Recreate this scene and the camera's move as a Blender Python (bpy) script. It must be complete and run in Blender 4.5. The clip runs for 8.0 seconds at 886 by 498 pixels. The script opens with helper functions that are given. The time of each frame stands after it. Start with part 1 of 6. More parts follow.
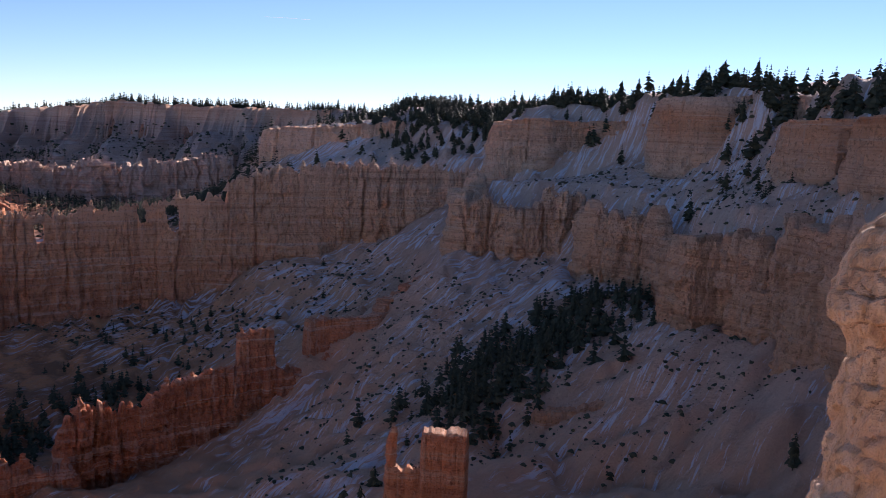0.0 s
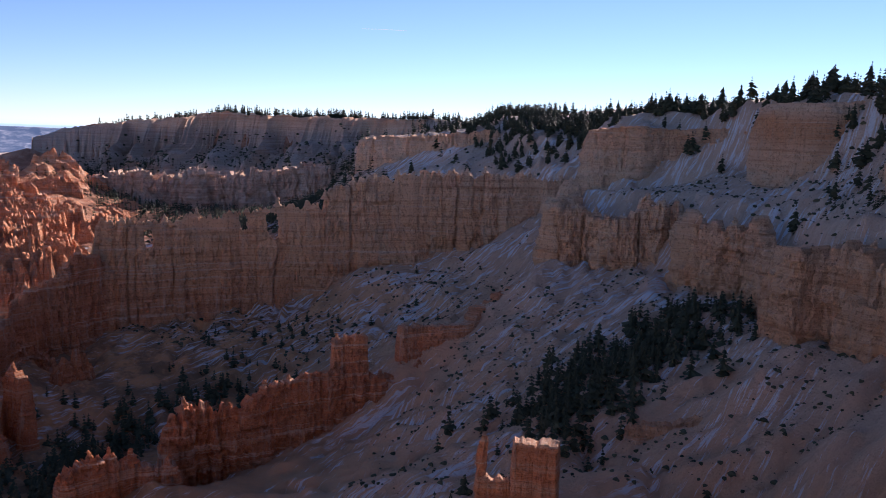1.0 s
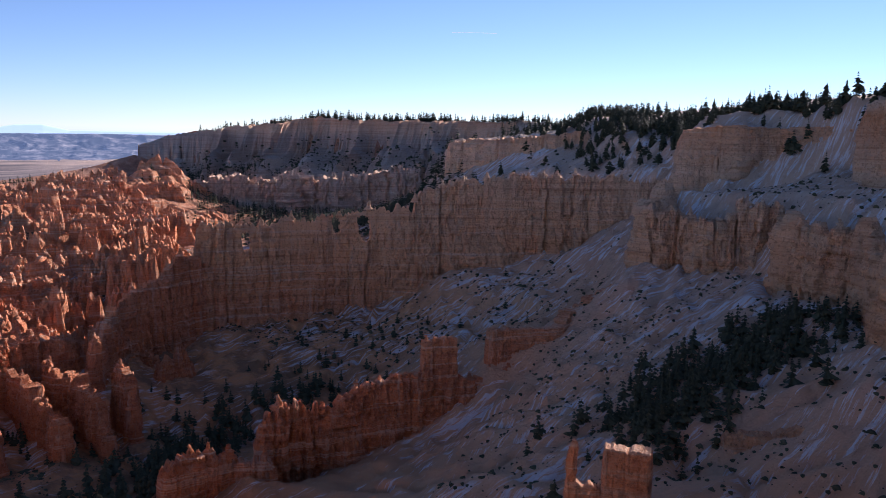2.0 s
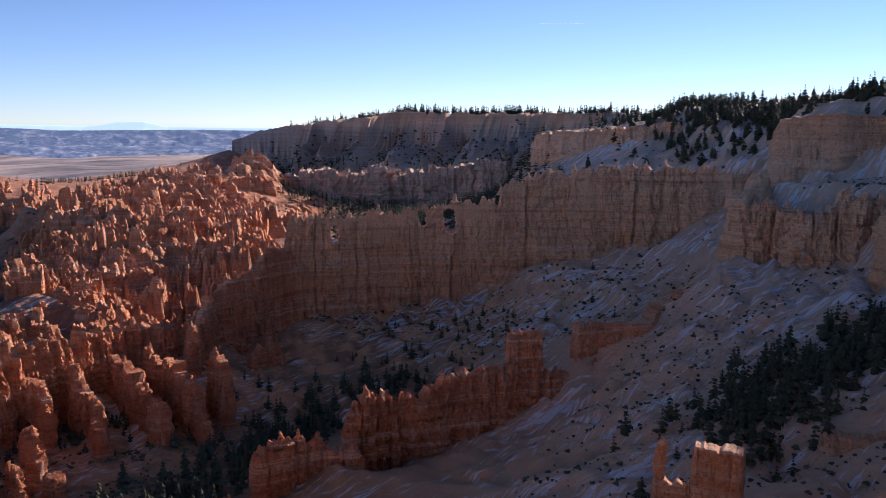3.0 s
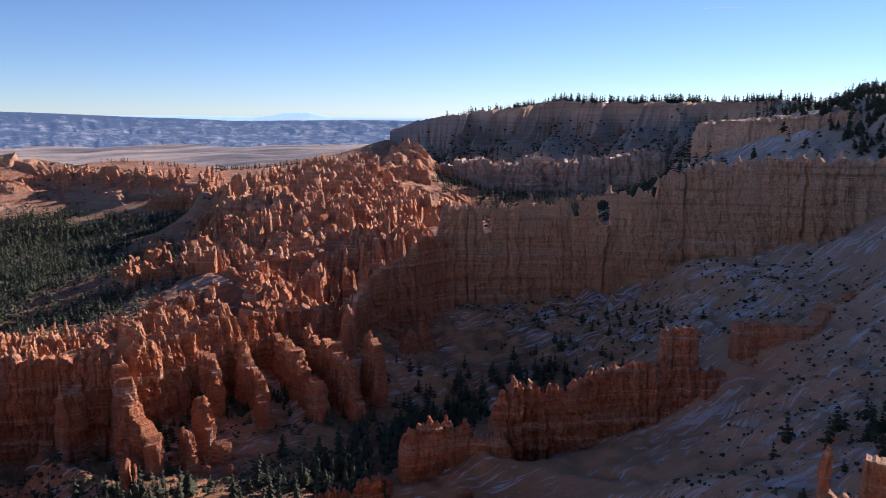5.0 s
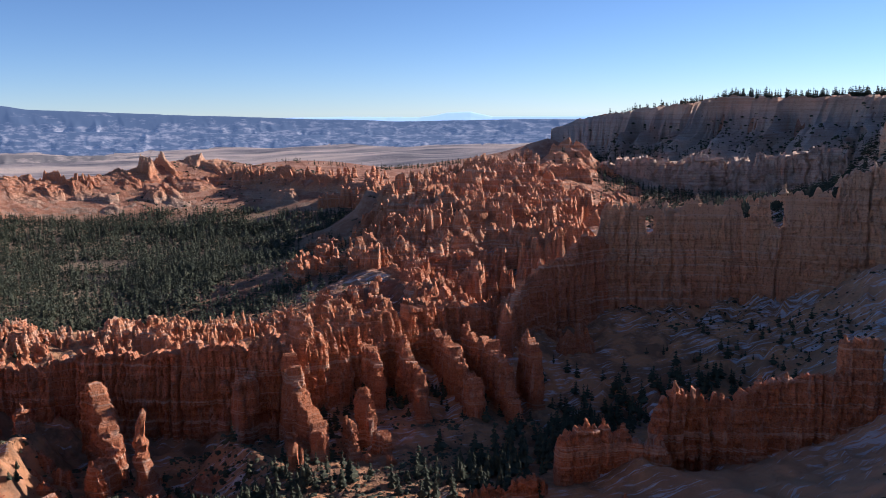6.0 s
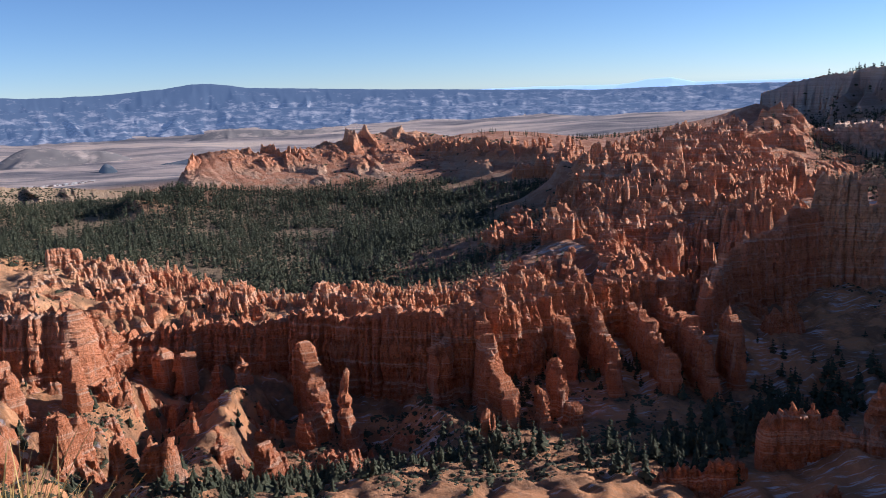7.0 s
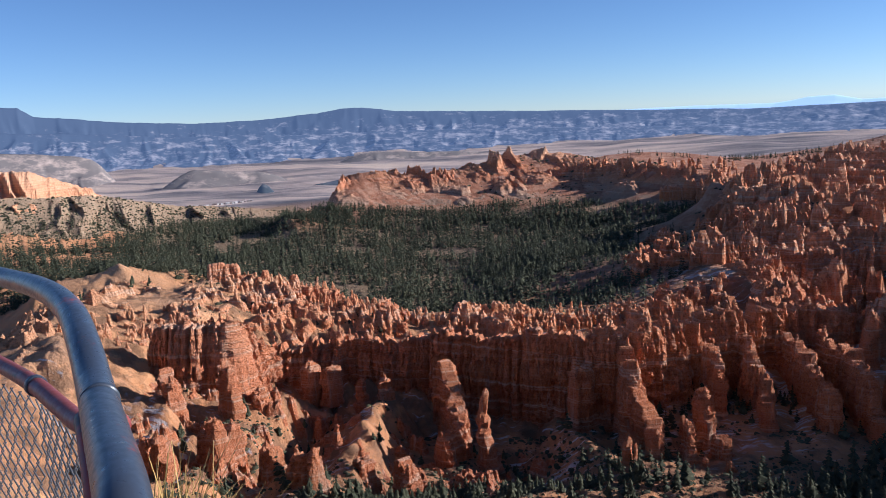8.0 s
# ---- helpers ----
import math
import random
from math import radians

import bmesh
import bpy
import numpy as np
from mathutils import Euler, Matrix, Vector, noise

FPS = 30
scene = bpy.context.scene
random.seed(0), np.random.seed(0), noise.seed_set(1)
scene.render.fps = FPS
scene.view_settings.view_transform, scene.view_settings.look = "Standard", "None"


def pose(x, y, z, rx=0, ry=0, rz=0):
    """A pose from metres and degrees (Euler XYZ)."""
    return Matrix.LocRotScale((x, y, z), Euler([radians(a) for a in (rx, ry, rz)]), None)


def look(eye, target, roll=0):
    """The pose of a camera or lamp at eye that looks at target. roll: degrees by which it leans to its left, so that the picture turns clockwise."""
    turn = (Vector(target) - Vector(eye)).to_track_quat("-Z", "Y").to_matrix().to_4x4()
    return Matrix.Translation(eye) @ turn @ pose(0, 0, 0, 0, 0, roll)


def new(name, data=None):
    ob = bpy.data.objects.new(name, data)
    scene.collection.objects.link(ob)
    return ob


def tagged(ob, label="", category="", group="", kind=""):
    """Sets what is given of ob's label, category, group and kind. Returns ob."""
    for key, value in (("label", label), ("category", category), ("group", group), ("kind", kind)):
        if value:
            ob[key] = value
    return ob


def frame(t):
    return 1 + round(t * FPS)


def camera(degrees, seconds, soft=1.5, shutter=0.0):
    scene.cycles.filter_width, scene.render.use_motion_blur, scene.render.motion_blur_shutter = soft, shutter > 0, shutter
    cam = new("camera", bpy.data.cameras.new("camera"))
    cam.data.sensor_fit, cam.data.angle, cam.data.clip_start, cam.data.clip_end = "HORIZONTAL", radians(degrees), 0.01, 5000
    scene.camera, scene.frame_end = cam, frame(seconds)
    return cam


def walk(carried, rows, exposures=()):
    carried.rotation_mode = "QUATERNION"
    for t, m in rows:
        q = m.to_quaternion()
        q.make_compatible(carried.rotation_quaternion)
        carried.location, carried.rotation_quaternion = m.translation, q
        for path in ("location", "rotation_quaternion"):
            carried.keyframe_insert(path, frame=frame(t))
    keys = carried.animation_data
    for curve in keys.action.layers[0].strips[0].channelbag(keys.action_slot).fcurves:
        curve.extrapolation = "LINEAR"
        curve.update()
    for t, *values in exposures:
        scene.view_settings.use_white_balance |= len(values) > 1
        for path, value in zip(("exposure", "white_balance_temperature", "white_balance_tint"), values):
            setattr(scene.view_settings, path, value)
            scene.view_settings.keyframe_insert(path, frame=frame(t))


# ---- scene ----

# ------------------------------------------------------------------ camera
# A visitor at a canyon overlook turns on the spot, from the south-south-east towards the east.
EYE = 1.6
cam = camera(56.6, 8.0, soft=0.9)
ROWS = [
    (0.0, 81.47, -2.10, 0.16),
    (0.5, 81.78, -1.97, 3.72),
    (1.0, 81.86, -1.78, 6.63),
    (1.5, 82.00, -1.38, 9.70),
    (2.8, 81.40, -0.44, 17.57),
    (3.0, 81.33, -0.32, 18.72),
    (3.5, 81.37, -0.10, 21.39),
    (4.0, 81.23, -0.15, 24.19),
    (4.2, 81.13, -0.19, 25.38),
    (5.3, 80.35, -0.19, 31.42),
    (5.5, 80.22, -0.23, 33.33),
    (6.0, 80.59, 0.71, 40.38),
    (6.5, 79.93, 1.91, 47.62),
    (7.0, 78.89, 2.32, 53.73),
    (7.5, 79.61, 3.03, 59.72),
    (8.0, 80.81, 2.98, 63.63),
]
walk(cam, [(t, pose(0, 0, EYE, rx, ry, rz)) for t, rx, ry, rz in ROWS], exposures=[(0.0, 0.98, 6000, 28), (4.0, 0.82, 5850, 23), (6.0, 0.68, 5550, 18), (8.0, 0.62, 5400, 15)])

# ------------------------------------------------------------------ daylight
SUN_AZ, SUN_EL = -24.0, 19.5      # degrees left of the y axis, degrees above the horizon
sun_dir = Vector((-math.sin(radians(SUN_AZ)) * math.cos(radians(SUN_EL)), math.cos(radians(SUN_AZ)) * math.cos(radians(SUN_EL)), math.sin(radians(SUN_EL))))
world = bpy.data.worlds.new("sky")
world.use_nodes = True
scene.world = world
sky = world.node_tree.nodes.new("ShaderNodeTexSky")
sky.sky_type, sky.sun_disc = "NISHITA", False
sky.sun_elevation, sky.sun_rotation = radians(SUN_EL), radians(-SUN_AZ)
sky.altitude, sky.air_density, sky.dust_density, sky.ozone_density = 2500, 0.85, 0.0, 3.0
world.node_tree.links.new(sky.outputs[0], world.node_tree.nodes["Background"].inputs[0])
world.node_tree.nodes["Background"].inputs[1].default_value = 0.072
sun = new("sun", bpy.data.lights.new("sun", "SUN"))
sun.data.energy, sun.data.angle, sun.data.color = 5.0, radians(0.53), (1.0, 0.90, 0.76)
sun.matrix_world = look(sun_dir * 50, (0, 0, 0))


# ------------------------------------------------------------------ noise on arrays
def lattice(ix, iy, iz, seed):
    n = ((ix.astype(np.int64) * 374761393 + iy.astype(np.int64) * 668265263 + iz.astype(np.int64) * 1274126177 + seed * 974634777) & 0xFFFFFFFF).astype(np.uint64)
    n = ((n ^ (n >> np.uint64(13))) * np.uint64(1274126177)) & np.uint64(0xFFFFFFFF)
    n = ((n ^ (n >> np.uint64(16))) * np.uint64(2246822519)) & np.uint64(0xFFFFFFFF)
    return ((n ^ (n >> np.uint64(15))) & np.uint64(0xFFFFFF)) / float(0xFFFFFF)


def vnoise(x, y, z=0.0, seed=0):
    """Smooth noise, 0 to 1."""
    x, y, z = np.broadcast_arrays(np.asarray(x, float), np.asarray(y, float), np.asarray(z, float))
    ix, iy, iz = (np.atleast_1d(np.floor(v)) for v in (x, y, z))
    shape = x.shape
    fx, fy, fz = [(f * f * (3 - 2 * f)) for f in (x - ix, y - iy, z - iz)]
    out = 0
    for a in (0, 1):
        for b in (0, 1):
            for c in (0, 1):
                w = (fx if a else 1 - fx) * (fy if b else 1 - fy) * (fz if c else 1 - fz)
                out = out + w * lattice(ix + a, iy + b, iz + c, seed)
    return out.reshape(shape)


def fbm(x, y, z=0.0, seed=0, octaves=4):
    """Layered noise, about -1 to 1."""
    out, amp, tot = 0, 1.0, 0
    for o in range(octaves):
        k = 2.03 ** o
        out, tot = out + amp * (2 * vnoise(x * k, y * k, np.asarray(z) * k, seed + 17 * o) - 1), tot + amp
        amp *= 0.52
    return out / tot * 1.5


def ridged(x, y, z=0.0, seed=0, octaves=3):
    """Sharp crests, 0 (gully) to 1 (crest)."""
    out, amp, tot = 0, 1.0, 0
    for o in range(octaves):
        k = 2.1 ** o
        out, tot = out + amp * (1 - np.abs(2 * vnoise(x * k, y * k, np.asarray(z) * k, seed + 31 * o) - 1)), tot + amp
        amp *= 0.5
    return out / tot


# ------------------------------------------------------------------ mesh helpers
def mesh_np(name, V, F, mat, smooth=True):
    """A mesh from arrays of places and of quads or triangles."""
    V, F = np.asarray(V, np.float32), np.asarray(F, np.int32)
    me = bpy.data.meshes.new(name)
    k = F.shape[1]
    me.vertices.add(len(V))
    me.vertices.foreach_set("co", V.ravel())
    me.loops.add(F.size)
    me.loops.foreach_set("vertex_index", F.ravel())
    me.polygons.add(len(F))
    me.polygons.foreach_set("loop_start", np.arange(0, F.size, k, dtype=np.int32))
    me.polygons.foreach_set("loop_total", np.full(len(F), k, dtype=np.int32))
    me.polygons.foreach_set("use_smooth", np.full(len(F), smooth))
    me.update(calc_edges=True)
    me.materials.append(mat)
    return me


def part(name, bm, mat, parent, label=""):
    """One bmesh as one mesh object under a thing or a part."""
    me = bpy.data.meshes.new(name)
    bm.to_mesh(me)
    bm.free()
    me.materials.append(mat)
    for p in me.polygons:
        p.use_smooth = True
    ob = new(name, me)
    ob.parent = parent
    if label:
        tagged(ob, label)
    return ob


# ------------------------------------------------------------------ materials
def material(name, rough=0.9):
    mat = bpy.data.materials.new(name)
    mat.use_nodes = True
    nt = mat.node_tree
    bsdf = nt.nodes["Principled BSDF"]
    bsdf.inputs["Roughness"].default_value = rough
    bsdf.inputs["Specular IOR Level"].default_value = 0.15
    return mat, nt, bsdf


def link(nt, a, b):
    nt.links.new(a, b)


def tex_noise(nt, vec, scale, detail=5.0, rough=0.55):
    n = nt.nodes.new("ShaderNodeTexNoise")
    n.inputs["Scale"].default_value, n.inputs["Detail"].default_value, n.inputs["Roughness"].default_value = scale, detail, rough
    link(nt, vec, n.inputs["Vector"])
    return n.outputs["Fac"]


def stretch(nt, vec, sx, sy, sz, turn=0.0):
    """Scale the pattern's axes; turn: where its first axis points, degrees from x."""
    if turn:
        r = nt.nodes.new("ShaderNodeMapping")
        r.inputs["Rotation"].default_value = (0, 0, radians(-turn))
        link(nt, vec, r.inputs["Vector"])
        vec = r.outputs[0]
    m = nt.nodes.new("ShaderNodeMapping")
    m.inputs["Scale"].default_value = (sx, sy, sz)
    link(nt, vec, m.inputs["Vector"])
    return m.outputs[0]


def calc(nt, op, a, b=None, c=None):
    n = nt.nodes.new("ShaderNodeMath")
    n.operation = op
    for i, v in enumerate((a, b, c)):
        if v is None:
            continue
        if isinstance(v, (int, float)):
            n.inputs[i].default_value = v
        else:
            link(nt, v, n.inputs[i])
    return n.outputs[0]


def ramp(nt, fac, stops, mode="LINEAR"):
    n = nt.nodes.new("ShaderNodeValToRGB")
    n.color_ramp.interpolation = mode
    els = n.color_ramp.elements
    while len(els) < len(stops):
        els.new(0.5)
    for e, (p, col) in zip(els, stops):
        e.position, e.color = p, (*col, 1) if len(col) == 3 else col
    link(nt, fac, n.inputs[0])
    return n.outputs[0]


def fit_range(nt, v, lo, hi):
    n = nt.nodes.new("ShaderNodeMapRange")
    n.inputs[1].default_value, n.inputs[2].default_value = lo, hi
    link(nt, v, n.inputs[0])
    return n.outputs[0]


def blend(nt, fac, a, b, mode="MIX"):
    n = nt.nodes.new("ShaderNodeMix")
    n.data_type, n.blend_type = "RGBA", mode
    for sock, v in ((n.inputs[0], fac), (n.inputs[6], a), (n.inputs[7], b)):
        if isinstance(v, (int, float)):
            sock.default_value = v
        elif isinstance(v, tuple):
            sock.default_value = (*v, 1)
        else:
            link(nt, v, sock)
    return n.outputs[2]


def bump(nt, bsdf, height, strength, distance):
    n = nt.nodes.new("ShaderNodeBump")
    n.inputs["Strength"].default_value, n.inputs["Distance"].default_value = strength, distance
    link(nt, height, n.inputs["Height"])
    link(nt, n.outputs[0], bsdf.inputs["Normal"])


def rock_material(name, stops, zlo=-165.0, zhi=40.0, fine=1.0, dull=1.0):
    """Layered limestone: bands follow the height, with washes down the face and a rough grain."""
    mat, nt, bsdf = material(name, 0.95)
    pos = nt.nodes.new("ShaderNodeNewGeometry").outputs["Position"]
    sep = nt.nodes.new("ShaderNodeSeparateXYZ")
    link(nt, pos, sep.inputs[0])
    warp = calc(nt, "MULTIPLY_ADD", tex_noise(nt, pos, 0.012, 3), 22.0, -11.0)
    warp2 = calc(nt, "MULTIPLY_ADD", tex_noise(nt, pos, 0.15, 3), 3.0, -1.5)
    z = calc(nt, "ADD", calc(nt, "ADD", sep.outputs[2], warp), warp2)
    col = ramp(nt, fit_range(nt, z, zlo, zhi), stops)
    strata = tex_noise(nt, stretch(nt, pos, 0.006, 0.006, 0.36), 1.0, 9, 0.74)
    col = blend(nt, calc(nt, "MULTIPLY", fit_range(nt, strata, 0.53, 0.62), 0.62 * fine), col, (0.82, 0.62, 0.45))
    col = blend(nt, calc(nt, "MULTIPLY", fit_range(nt, strata, 0.46, 0.38), 0.5 * fine), col, (0.66, 0.46, 0.38), "MULTIPLY")
    layers = tex_noise(nt, stretch(nt, pos, 0.03, 0.03, 1.1), 1.0, 6, 0.7)
    col = blend(nt, calc(nt, "MULTIPLY", fit_range(nt, layers, 0.50, 0.64), 0.30 * fine), col, (0.72, 0.56, 0.48), "MULTIPLY")
    washes = tex_noise(nt, stretch(nt, pos, 0.30, 0.30, 0.025), 1.0, 6, 0.68)
    col = blend(nt, calc(nt, "MULTIPLY", fit_range(nt, washes, 0.54, 0.70), 0.55), col, (0.70 * dull, 0.54 * dull, 0.40 * dull))
    streaks = tex_noise(nt, stretch(nt, pos, 0.75, 0.75, 0.05), 1.0, 4, 0.6)
    col = blend(nt, calc(nt, "MULTIPLY", fit_range(nt, streaks, 0.55, 0.68), 0.36), col, (0.52, 0.42, 0.38), "MULTIPLY")
    blotch = tex_noise(nt, pos, 0.07, 5, 0.62)
    col = blend(nt, calc(nt, "MULTIPLY", fit_range(nt, blotch, 0.5, 0.7), 0.28), col, (0.64, 0.50, 0.44), "MULTIPLY")
    grain = tex_noise(nt, pos, 1.6, 7, 0.75)
    col = blend(nt, calc(nt, "MULTIPLY", fit_range(nt, grain, 0.42, 0.72), 0.40), col, (0.68 * dull, 0.48 * dull, 0.36 * dull))
    pits = tex_noise(nt, pos, 0.75, 4, 0.6)
    col = blend(nt, calc(nt, "MULTIPLY", fit_range(nt, pits, 0.56, 0.64), 0.5), col, (0.46, 0.37, 0.33), "MULTIPLY")
    link(nt, col, bsdf.inputs["Base Color"])
    h = calc(nt, "ADD", calc(nt, "MULTIPLY", layers, 1.6), calc(nt, "ADD", calc(nt, "MULTIPLY", washes, 1.3), calc(nt, "SUBTRACT", calc(nt, "MULTIPLY", grain, 1.4), pits)))
    bump(nt, bsdf, h, 1.0, 1.1)
    return mat


TAN_BANDS = [(0.0, (0.50, 0.17, 0.08)), (0.16, (0.66, 0.26, 0.12)), (0.30, (0.80, 0.39, 0.19)), (0.44, (0.83, 0.48, 0.26)), (0.60, (0.84, 0.55, 0.34)),
             (0.72, (0.85, 0.59, 0.40)), (0.80, (0.83, 0.51, 0.31)), (0.86, (0.80, 0.40, 0.20)), (0.90, (0.85, 0.61, 0.42)), (0.96, (0.60, 0.31, 0.18))]
RED_BANDS = [(0.0, (0.30, 0.10, 0.045)), (0.12, (0.42, 0.15, 0.065)), (0.20, (0.48, 0.185, 0.08)), (0.27, (0.50, 0.20, 0.095)), (0.33, (0.54, 0.25, 0.13)),
             (0.40, (0.50, 0.22, 0.11)), (0.52, (0.50, 0.26, 0.15)), (0.70, (0.44, 0.20, 0.11)), (0.95, (0.38, 0.17, 0.10))]
M_TAN = rock_material("tan_limestone", [(p, c) for p, c in TAN_BANDS])
M_RED = rock_material("red_limestone", [(p, (min(0.76, 1.42 * c[0]), 1.26 * c[1], 1.12 * c[2])) for p, c in RED_BANDS])
M_PINK = rock_material("pink_limestone", [(p, (min(0.86, c[0] * 1.72), c[1] * 1.78, c[2] * 1.70)) for p, c in RED_BANDS])

M_GREY = rock_material("grey_limestone", [(0.0, (0.46, 0.27, 0.18)), (0.22, (0.56, 0.36, 0.26)), (0.34, (0.68, 0.47, 0.34)), (0.50, (0.72, 0.51, 0.38)), (0.60, (0.56, 0.43, 0.35)), (0.74, (0.54, 0.42, 0.35)), (0.80, (0.76, 0.52, 0.36)), (0.90, (0.72, 0.38, 0.22)), (0.97, (0.54, 0.25, 0.14))])
M_RIDGE = rock_material("ridge_limestone", [(0.0, (0.30, 0.20, 0.13)), (0.18, (0.38, 0.24, 0.155)), (0.25, (0.54, 0.30, 0.18)), (0.29, (0.62, 0.27, 0.13)), (0.34, (0.60, 0.21, 0.09)), (0.42, (0.68, 0.28, 0.125)), (0.48, (0.72, 0.36, 0.19)), (0.54, (0.72, 0.44, 0.27))], fine=0.4)
M_BUFF = rock_material("buff_marl", [(0.0, (0.30, 0.20, 0.12)), (0.2, (0.40, 0.28, 0.17)), (0.5, (0.46, 0.32, 0.20)), (1.0, (0.44, 0.29, 0.18))], fine=0.2, dull=0.62)


def ground_material():
    """Talus and soil: pale pinkish rubble and red clay, snow left lying on slopes turned from the sun."""
    mat, nt, bsdf = material("talus", 0.95)
    geo = nt.nodes.new("ShaderNodeNewGeometry")
    pos = geo.outputs["Position"]
    sep, nor = nt.nodes.new("ShaderNodeSeparateXYZ"), nt.nodes.new("ShaderNodeSeparateXYZ")
    link(nt, pos, sep.inputs[0])
    link(nt, geo.outputs["Normal"], nor.inputs[0])
    z = calc(nt, "ADD", sep.outputs[2], calc(nt, "MULTIPLY_ADD", tex_noise(nt, pos, 0.02, 4), 40.0, -20.0))
    col = ramp(nt, fit_range(nt, z, -165, 40), [(0.0, (0.44, 0.20, 0.10)), (0.15, (0.68, 0.31, 0.135)), (0.30, (0.77, 0.39, 0.18)), (0.45, (0.72, 0.46, 0.30)),
                                               (0.65, (0.74, 0.56, 0.42)), (0.85, (0.66, 0.52, 0.40)), (1.0, (0.44, 0.36, 0.27))])
    col = blend(nt, calc(nt, "MULTIPLY", fit_range(nt, sep.outputs[0], -150, -40), 0.5), col, (0.66, 0.46, 0.34))
    rills = tex_noise(nt, stretch(nt, pos, 0.025, 0.36, 0.02, 44), 1.0, 5, 0.6)
    col = blend(nt, calc(nt, "MULTIPLY", fit_range(nt, rills, 0.45, 0.70), 0.34), col, (0.54, 0.32, 0.21))
    rubble = tex_noise(nt, pos, 0.28, 8, 0.75)
    col = blend(nt, calc(nt, "MULTIPLY", fit_range(nt, rubble, 0.54, 0.68), 0.45), col, (0.44, 0.31, 0.23))
    grain = tex_noise(nt, pos, 0.9, 6, 0.7)
    col = blend(nt, calc(nt, "MULTIPLY", fit_range(nt, grain, 0.45, 0.75), 0.16), col, (0.64, 0.40, 0.24))
    # valley and far basin: dry grassland and sage, haze tinted into the colours
    far = fit_range(nt, calc(nt, "MULTIPLY", sep.outputs[0], -1.0), 1500, 1900)
    plain = ramp(nt, tex_noise(nt, stretch(nt, pos, 0.0011, 0.0045, 0.0, 64), 1.0, 8, 0.66), [(0.36, (0.14, 0.13, 0.14)), (0.46, (0.34, 0.28, 0.26)), (0.54, (0.56, 0.43, 0.36)), (0.64, (0.70, 0.54, 0.42)), (0.72, (0.40, 0.33, 0.30))])
    col = blend(nt, far, col, plain)
    # red clay of the badlands
    clay = calc(nt, "MULTIPLY", fit_range(nt, calc(nt, "MULTIPLY", sep.outputs[0], -1.0), 250, 330), fit_range(nt, sep.outputs[1], 300, 380))
    col = blend(nt, calc(nt, "MULTIPLY", clay, calc(nt, "SUBTRACT", 0.9, far)), col, ramp(nt, tex_noise(nt, pos, 0.05, 6, 0.7), [(0.35, (0.26, 0.10, 0.06)), (0.5, (0.44, 0.19, 0.11)), (0.65, (0.56, 0.33, 0.22))]))
    # needle litter under the valley woods
    litter = calc(nt, "MULTIPLY", fit_range(nt, calc(nt, "MULTIPLY", sep.outputs[0], -1.0), 520, 620), calc(nt, "SUBTRACT", 1.0, fit_range(nt, z, -142, -118)))
    litter = calc(nt, "MULTIPLY", calc(nt, "MULTIPLY", litter, fit_range(nt, sep.outputs[1], 70, 130)), calc(nt, "SUBTRACT", 1.0, far))
    col = blend(nt, calc(nt, "MULTIPLY", litter, 0.85), col, (0.24, 0.18, 0.11))
    # dark brush and gravel on the slopes before the fins, darkened also for shade
    brush_shade = calc(nt, "MULTIPLY", calc(nt, "MULTIPLY", fit_range(nt, sep.outputs[0], -90, -170), fit_range(nt, sep.outputs[0], -640, -560)), fit_range(nt, tex_noise(nt, pos, 0.055, 7, 0.66), 0.44, 0.56))
    col = blend(nt, calc(nt, "MULTIPLY", brush_shade, 0.74), col, (0.22, 0.125, 0.075))
    # snow where the slope turns from the sun, in streaks down the slope
    shady = fit_range(nt, calc(nt, "MULTIPLY", nor.outputs[1], -1.0), 0.04, 0.34)
    streak = tex_noise(nt, stretch(nt, pos, 0.045, 0.55, 0.05, 44), 1.0, 8, 0.72)
    patch = tex_noise(nt, pos, 0.016, 4, 0.6)
    snow = calc(nt, "MULTIPLY", fit_range(nt, calc(nt, "ADD", streak, calc(nt, "MULTIPLY", patch, 0.45)), 0.755, 0.81), shady)
    high = fit_range(nt, sep.outputs[2], -175, -60)
    snow = calc(nt, "MULTIPLY", snow, fit_range(nt, sep.outputs[0], -480, -380))
    snow = calc(nt, "MULTIPLY", snow, calc(nt, "MULTIPLY_ADD", high, 0.35, 0.65))
    snow = calc(nt, "MULTIPLY", snow, calc(nt, "MULTIPLY_ADD", fit_range(nt, sep.outputs[1], 950, 750), 0.75, 0.25))
    col = blend(nt, calc(nt, "MULTIPLY", snow, 0.85), col, (0.80, 0.82, 0.85))
    link(nt, col, bsdf.inputs["Base Color"])
    bump(nt, bsdf, calc(nt, "ADD", calc(nt, "MULTIPLY", rills, 1.5), calc(nt, "ADD", grain, calc(nt, "MULTIPLY", rubble, 2.5))), 1.0, 1.0)
    return mat


M_GROUND = ground_material()


def leaf_material(name, dark, light):
    mat, nt, bsdf = material(name, 0.8)
    geo = nt.nodes.new("ShaderNodeNewGeometry")
    v = calc(nt, "ADD", calc(nt, "MULTIPLY", geo.outputs["Random Per Island"], 0.5), calc(nt, "MULTIPLY", tex_noise(nt, geo.outputs["Position"], 0.6, 3), 0.5))
    link(nt, ramp(nt, v, [(0.2, dark), (0.8, light)]), bsdf.inputs["Base Color"])
    return mat


